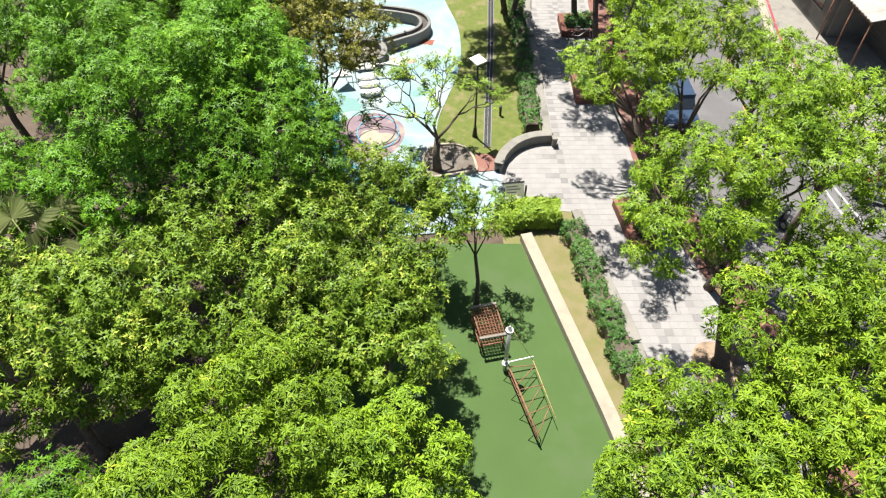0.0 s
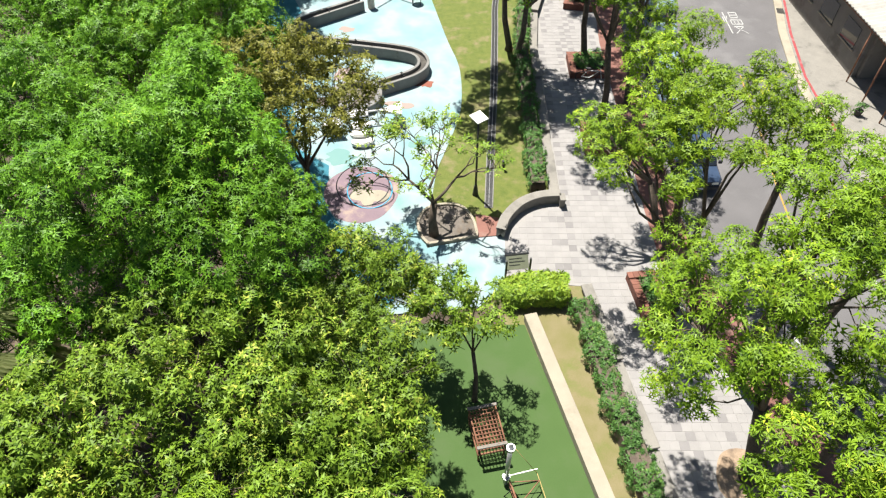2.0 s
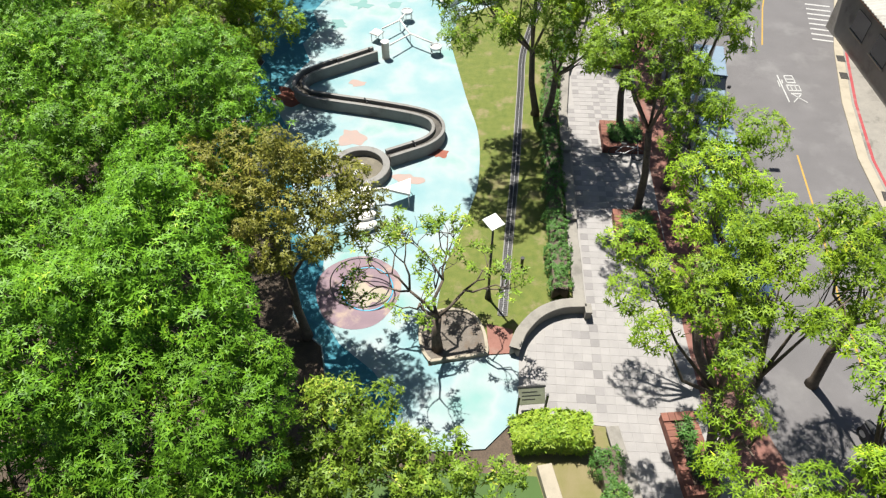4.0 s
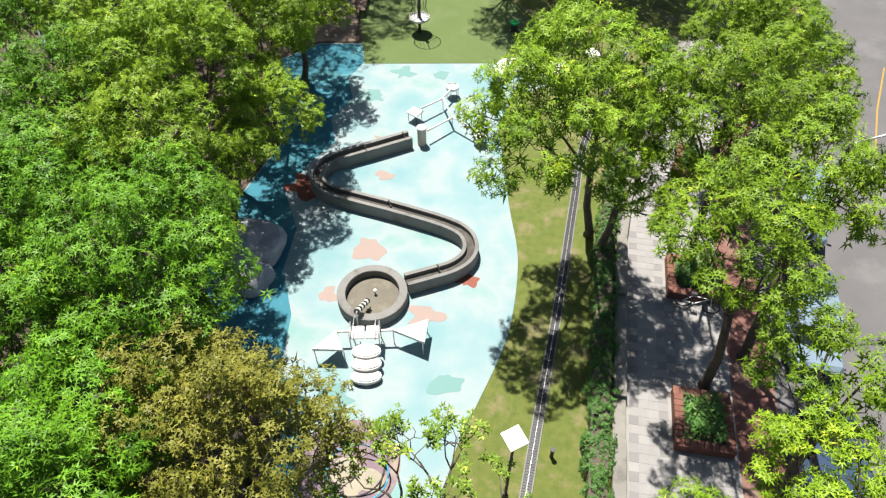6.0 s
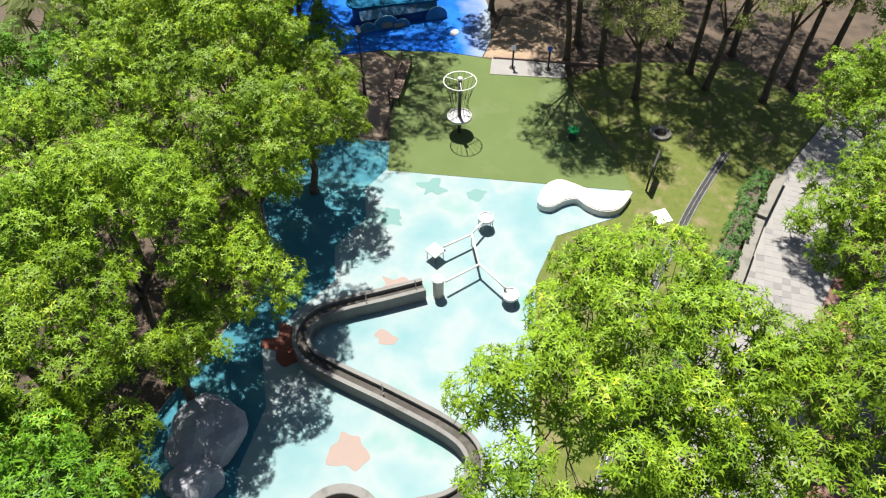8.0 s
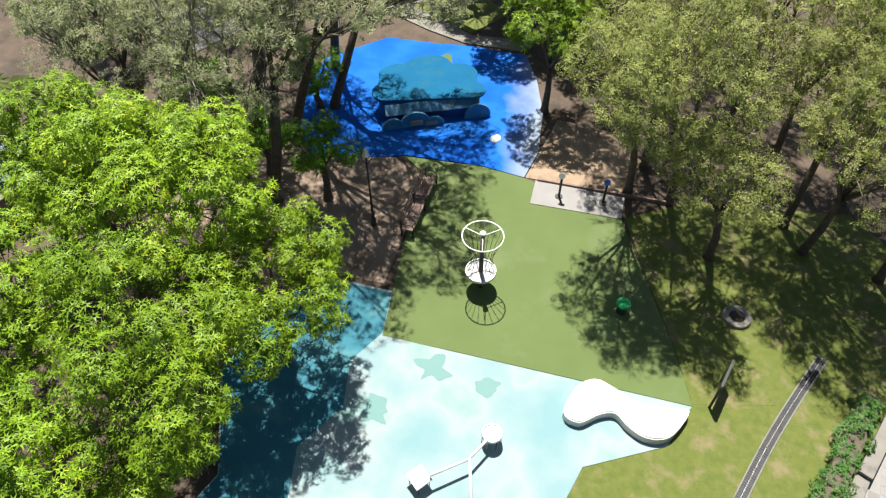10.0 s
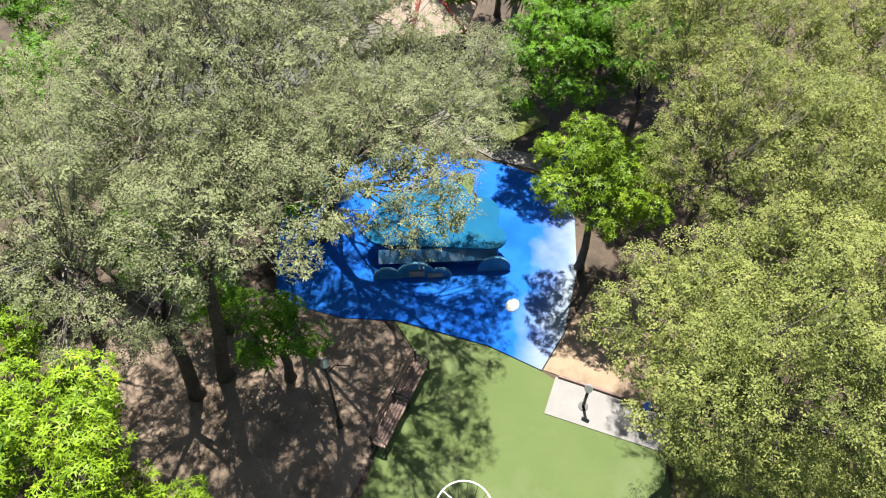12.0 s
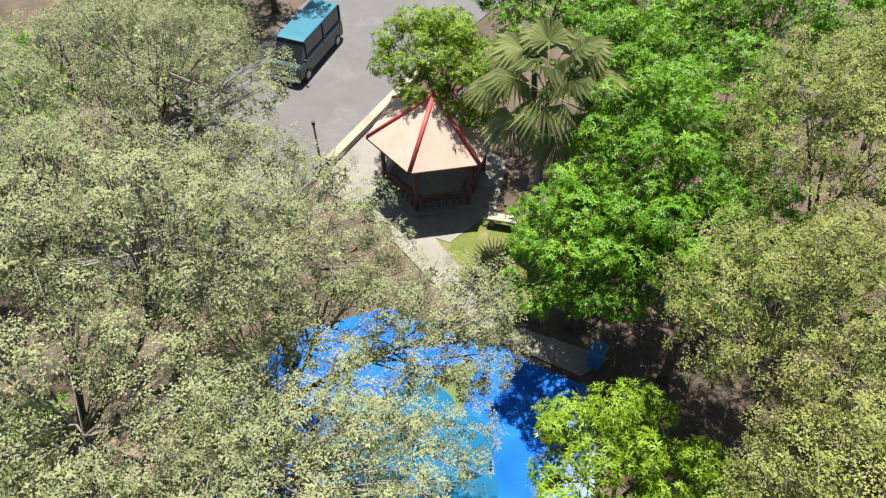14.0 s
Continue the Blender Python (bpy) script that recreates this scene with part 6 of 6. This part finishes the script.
for k in range(8):
    stripe([(18.9 + 0.10 * k, 44.0 + 0.55 * k), (20.1 + 0.12 * k, 43.75 + 0.55 * k)], 0.16, M_LINE, "white bar of a hatched crossing")
# the character painted on the road, stroke by stroke, on a 1 x 1 field
strokes = [((0.14, 0.02), (0.14, 0.98), 0.06), ((0.02, 0.55), (0.05, 0.78), 0.05), ((0.22, 0.68), (0.27, 0.82), 0.05), ((0.45, 0.97), (0.85, 0.97), 0.045), ((0.45, 0.72), (0.45, 0.97), 0.05), ((0.85, 0.72), (0.85, 0.97), 0.05), ((0.45, 0.845), (0.85, 0.845), 0.04), ((0.45, 0.72), (0.85, 0.72), 0.045),
           ((0.36, 0.62), (0.95, 0.62), 0.045), ((0.36, 0.43), (0.95, 0.43), 0.045), ((0.37, 0.43), (0.37, 0.62), 0.05), ((0.94, 0.43), (0.94, 0.62), 0.05), ((0.55, 0.43), (0.55, 0.62), 0.045), ((0.75, 0.43), (0.75, 0.62), 0.045), ((0.40, 0.32), (0.90, 0.32), 0.045), ((0.90, 0.32), (0.34, 0.02), 0.05), ((0.46, 0.30), (0.98, 0.02), 0.05)]
word = thing("road_word", (15.9, 38.0, -0.034), "white painted word meaning slow on the road", "road marking", kind="structure")
for (x0, y0), (x1, y1), w in strokes:
    a, b = Vector((x0 * 1.05, y0 * 2.4)), Vector((x1 * 1.05, y1 * 2.4))
    d = (b - a).normalized()
    n = Vector((-d.y, d.x)) * w * (0.55 if abs(d.y) > 0.7 else 1.15)
    part("stroke", slab_bm([(a - n)[:], (b - n)[:], (b + n)[:], (a + n)[:]], 0.004, -0.01), M_LINE, word)
for x, y in ((19.75, 42.0), (19.4, 40.4), (18.3, 31.4)):
    gt = thing("gully_grate", (x, y, 0.03), "dark cast iron gully grate in the gutter", "grate", "gully grates", turn=-8)
    part("frame", box_bm(-0.2, -0.3, -0.04, 0.2, 0.3, 0.004), M_DARKMETAL, gt)
    for k in range(6):
        part("bar", box_bm(-0.17, -0.26 + 0.095 * k, 0.004, 0.17, -0.21 + 0.095 * k, 0.012), M_CONC_DARK, gt)

# ---- house across the street ----
M_WALLG = mat("grey_render", (0.20, 0.185, 0.17), (0.15, 0.14, 0.128), scale=1.5, fine=30, rough=0.85, stain=(0.115, 0.105, 0.095), stain_scale=0.8)
M_SHUTTER = mat("roller_shutter", (0.125, 0.112, 0.104), (0.095, 0.085, 0.078), scale=3, fine=30, rough=0.6)
M_TIN = mat("pale_tin", (0.34, 0.33, 0.30), (0.27, 0.26, 0.235), scale=2, fine=30, rough=0.5, stain=(0.24, 0.225, 0.20), stain_scale=0.9)
hs = thing("street_house", (21.0, 31.4, 0.02), "low grey street house with a corrugated awning and shutters", "house", turn=4)
part("front_wall", box_bm(0.0, 2.4, -0.05, 0.25, 14, 3.0), M_WALLG, hs)
part("front_wall", box_bm(2.2, -1.6, -0.05, 2.45, 2.4, 3.0), M_WALLG, hs)
part("side_wall", box_bm(0.25, 2.2, -0.05, 2.2, 2.4, 3.0), M_WALLG, hs)
part("back_block", box_bm(2.46, -1.6, -0.05, 12, 14, 5.6), M_WALLG, hs)
part("parapet", box_bm(2.46, -1.6, 5.6, 2.7, 14, 6.2), M_WALLG, hs)
part("roof_deck", box_bm(0.25, 2.4, 2.9, 2.46, 14, 3.0), M_CONC, hs)
part("shutter", box_bm(2.13, -1.2, 0.0, 2.19, 1.6, 2.4), M_SHUTTER, hs)
for i in range(12):
    part("shutter_slat", box_bm(2.11, -1.2, 0.1 + 0.19 * i, 2.128, 1.6, 0.22 + 0.19 * i), M_SHUTTER, hs)
for k in range(4):
    part("window", box_bm(-0.03, 3.2 + 2.4 * k, 1.1, -0.002, 4.6 + 2.4 * k, 2.2), M_GLASS, hs)
    part("window_sill", box_bm(-0.09, 3.1 + 2.4 * k, 1.03, -0.002, 4.7 + 2.4 * k, 1.09), M_CONC_PALE, hs)
bm = bmesh.new()
prev = None
for i in range(110):
    yy = -1.6 + 15.6 * i / 109
    zz = 0.025 * math.cos(i * math.pi)
    row = [bm.verts.new((x, yy, z + zz)) for x, z in ((-0.55, 3.05), (2.46, 3.55), (2.46, 3.50), (-0.55, 3.0))]
    if prev:
        for k in range(4):
            bm.faces.new((prev[k], prev[(k + 1) % 4], row[(k + 1) % 4], row[k]))
    else:
        bm.faces.new(row[::-1])
    prev = row
bm.faces.new(prev)
part("awning", bm, M_TIN, hs)
tubes("awning_beam", [([(-0.5, -1.6, 2.93), (-0.5, 14, 2.93)], 0.04)], M_RUST, hs)
for k in range(3):
    tubes("awning_post", [([(-0.4, -1.4 + 1.7 * k, 0), (-0.4, -1.4 + 1.7 * k, 2.95)], 0.04)], M_RUST, hs)
pt = thing("potted_plant", (19.9, 30.6, 0.02), "small potted shrub on the pavement", "plant pot")
part("pot", disc_bm(0.14, 0, 0.3, 16, 0.19), M_CONC_DARK, pt)
foliage("planting", rng.normal(size=(26, 3)) * 0.12 + np.array([0, 0, 0.45]), rng.normal(size=(26, 3)) * 0.4 + np.array([0, 0, 1]), "short", M_HEDGE, pt, 0.9)


# ---- palms ----
def fan_palm(x, y, h, fronds, label, size=1.0):
    t = thing("fan_palm", (x, y, 0), label, "palm", "fan palms")
    tubes("trunk", [([(0, 0, -0.06), (0.05, 0.03, h * 0.5), (0, 0, h)], [0.2, 0.15, 0.14])], M_BARK_GREY, t, sides=10)
    for k in range(fronds):
        w = k * 2.4
        el = radians(72 - 100 * k / fronds)
        d = Vector((math.cos(w) * math.cos(el), math.sin(w) * math.cos(el), math.sin(el)))
        base = Vector((0, 0, h))
        tip = base + d * 1.25 * size + Vector((0, 0, 0.1))
        tubes("stalk", [([base, base + d * 0.5 * size + Vector((0, 0, 0.08)), tip], [0.03, 0.022, 0.015])], M_PALM, t, sides=4)
        side = d.cross(Vector((0, 0, 1))).normalized()
        up = side.cross(d).normalized()
        drop = el - radians(28)
        d = Vector((math.cos(w) * math.cos(drop), math.sin(w) * math.cos(drop), math.sin(drop)))
        up = side.cross(d).normalized()
        V, F = [], []
        n = 20
        for i in range(n):
            a = radians(-105 + 210 * i / (n - 1))
            r = size * (0.95 - 0.25 * abs(i / (n - 1) - 0.5)) * rng.uniform(0.9, 1.05)
            dd = d * math.cos(a) + side * math.sin(a)
            nn = d * -math.sin(a) + side * math.cos(a)
            m = tip + dd * r * 0.55 + up * 0.05
            e = tip + dd * r + Vector((0, 0, -0.45 * size)) * (0.6 + 0.4 * abs(math.sin(a)))
            b0 = len(V)
            V += [tip, m + nn * 0.032 * size, e, m - nn * 0.032 * size]
            F += [(b0, b0 + 1, b0 + 2), (b0, b0 + 2, b0 + 3)]
        link_mesh("frond", V, F, M_PALM, t)
    return t


fan_palm(-15.4, 69.6, 6.6, 20, "tall fan palm with drooping fronds beside the pavilion", 1.3)
fan_palm(-11.9, 13.2, 4.6, 18, "fan palm with drooping fronds in the shade", 1.2)
fan_palm(-14.4, 12.0, 4.2, 16, "fan palm with drooping fronds in the shade", 1.2)
fan_palm(-21.5, 45.0, 5.6, 18, "fan palm with drooping fronds by the lane wall", 1.2)
fan_palm(-21.8, 41.2, 5.2, 18, "fan palm with drooping fronds by the lane wall", 1.2)
tagged(wall_strip("lane_wall", [(-24.5, 44.0), (-24.0, 50.0)], 0.3, 1.6, M_WALLG, "grey rendered wall behind the palms"), kind="structure")
bn = thing("litter_bin", (-10.5, 66.1, 0), "blue plastic litter bin at the path end", "bin")
M_BINBLUE = mat("bin_blue", (0.03, 0.16, 0.30), (0.025, 0.13, 0.25), rough=0.4)
part("body", box_bm(-0.22, -0.25, -0.02, 0.22, 0.25, 0.85, 0.03), M_BINBLUE, bn)
part("lid", box_bm(-0.25, -0.28, 0.86, 0.25, 0.28, 0.95, 0.03), M_BINBLUE, bn)
for nm, dz in (("stone_bench", 0),):
    b2 = thing(nm, (-16.5, 69.4, 0), "pale stone bench beside the pavilion", "bench", turn=25)
    part("seat", box_bm(-0.6, -0.2, 0.34, 0.6, 0.2, 0.44, 0.02), M_CONC_PALE, b2)
    for s_ in (-0.42, 0.42):
        part("leg", box_bm(s_ - 0.08, -0.16, -0.05, s_ + 0.08, 0.16, 0.338), M_CONC, b2)

sg = thing("lane_sign", (-31.13, 68.90, 0), "small round sign on a post beside the lane", "sign")
tubes("post", [([(0, 0, -0.05), (0, 0, 1.5)], 0.035)], M_STEEL, sg, sides=8)
sp_ = part("disc", disc_bm(0.28, -0.02, 0.02, 24), M_WHITE, sg)
sp_.matrix_basis = pose(0, -0.05, 1.6, 70, 0, 20)
part("border", ring_bm(0.22, 0.28, 0.02, 0.028, 24, 0.002), M_SCRED, sp_)
part("base", box_bm(-0.35, -0.18, -0.02, 0.35, 0.18, 0.14, 0.02), M_CONC_DARK, sg)

# ---- paving stones of the walkway ----
def tile_mesh(name, w, d, material):
    b_ = box_bm(0.003, 0.003, -0.03, w - 0.003, d - 0.003, 0.004)
    bmesh.ops.bevel(b_, geom=[e for e in b_.edges if all(v.co.z > 0 for v in e.verts)], offset=0.004, segments=1, affect="EDGES")
    me = bpy.data.meshes.new(name)
    b_.to_mesh(me)
    b_.free()
    me.materials.append(material)
    return me


def inside(p, poly):
    c = False
    for (x0, y0), (x1, y1) in zip(poly, poly[1:] + poly[:1]):
        if (y0 > p[1]) != (y1 > p[1]) and p[0] < (x1 - x0) * (p[1] - y0) / (y1 - y0) + x0:
            c = not c
    return c


plaza_ob = bpy.data.objects["plaza"]
PLAZA = [(2.66, 22.45), (2.95, 23.3), (3.6, 24.05), (4.4, 24.35), (5.25, 24.4), (5.0, 24.6), (5.0, 36), (5.35, 39.8), (6.45, 44.3), (7.3, 48.1), (8.1, 51), (10.5, 57), (12.9, 57), (11.1, 50), (8.85, 43), (8.48, 37), (8.48, 24), (8.58, 21), (9.75, 17), (10.5, 14.6), (11.5, 9), (12.4, 4), (8.3, 5), (7.2, 11.3), (6.55, 15), (5.65, 20), (4.2, 20.3), (2.6, 20.3)]
BEDS = [(7.4, 17.7, 9.4, 20.8), (6.48, 27.48, 8.32, 29.62), (6.48, 33.58, 8.52, 35.52), (8.6, 11.4, 10.2, 13.4)]
S = 0.32
me_l, me_d = tile_mesh("paving_stone", S, S, M_PAVE), tile_mesh("paving_stone", S, S, M_PAVE_DARK)
rt = random.Random(3)
near_n = 0
rest = {0: ([], []), 1: ([], [])}
for iy in range(int(4 / S), int(57 / S)):
    for ix in range(int(2 / S), int(13 / S)):
        y = iy * S
        x = ix * S + (0.0 if y > 20 else (20 - y) * 0.187 - 0.187 * ((20 - y) // S) * 0)
        c = (x + S / 2, y + S / 2)
        if not all(inside((x + a, y + b), PLAZA) for a in (0.0, S) for b in (0.0, S)) or any(b[0] < c[0] < b[2] and b[1] < c[1] < b[3] for b in BEDS):
            continue
        if y > 24.5:
            u = c[0] - 4.95 if y < 37 else c[0] - (4.95 + (y - 37) * 0.2)
            band = u < 0.5 or 1.25 < u < 2.0 or u > 3.0
            dark = band and (ix + iy) % 2 == 0
        elif y > 20:
            dark = (4.6 < c[0] < 5.5 and (ix // 2 + iy) % 2 == 0 and iy % 4 != 3) or (2.9 < c[0] < 3.9 and y < 21.4 and (ix + iy) % 3 == 0)
        else:
            dark = 10.5 < y < 18 and int((x - 6.6 + 0.19 * (y - 15)) / S) in (2, 3, 7) and (ix + iy) % 2 == 0
        if 16.5 < y < 27.5 and near_n < 300:
            ob = new("paving_stone", me_d if dark else me_l)
            ob.parent = plaza_ob
            ob.location = (x, y, rt.uniform(-0.001, 0.001))
            near_n += 1
        else:
            V, F = rest[int(dark)]
            k = len(V)
            z = rt.uniform(-0.001, 0.001) + 0.004
            g = 0.003
            V += [(x + g, y + g, -0.03), (x + S - g, y + g, -0.03), (x + S - g, y + S - g, -0.03), (x + g, y + S - g, -0.03), (x + g * 2, y + g * 2, z), (x + S - g * 2, y + g * 2, z), (x + S - g * 2, y + S - g * 2, z), (x + g * 2, y + S - g * 2, z)]
            F += [(k + 4, k + 5, k + 6, k + 7), (k, k + 1, k + 5, k + 4), (k + 1, k + 2, k + 6, k + 5), (k + 2, k + 3, k + 7, k + 6), (k + 3, k, k + 4, k + 7)]
for key, m_ in ((0, "pave_light_field"), (1, "pave_grey_field")):
    src = mat(m_, (0.245, 0.234, 0.226) if key == 0 else (0.192, 0.182, 0.179), (0.205, 0.196, 0.19) if key == 0 else (0.160, 0.152, 0.150), scale=2, fine=60, rough=0.75, bump=0.15, rand=0.05, island=True)
    tagged(link_mesh("paving_field", *rest[key], src, plaza_ob), kind="stuff")
# bare earth round the leaning trunk by the walkway
slab("tree_pit", [(8.5, 12.2), (9.2, 11.6), (10.0, 11.9), (10.2, 12.8), (9.6, 13.5), (8.8, 13.3)], 0.012, bpy.data.materials["sandy_earth"], "bare sandy earth round the leaning tree", "ground", smooth=4)
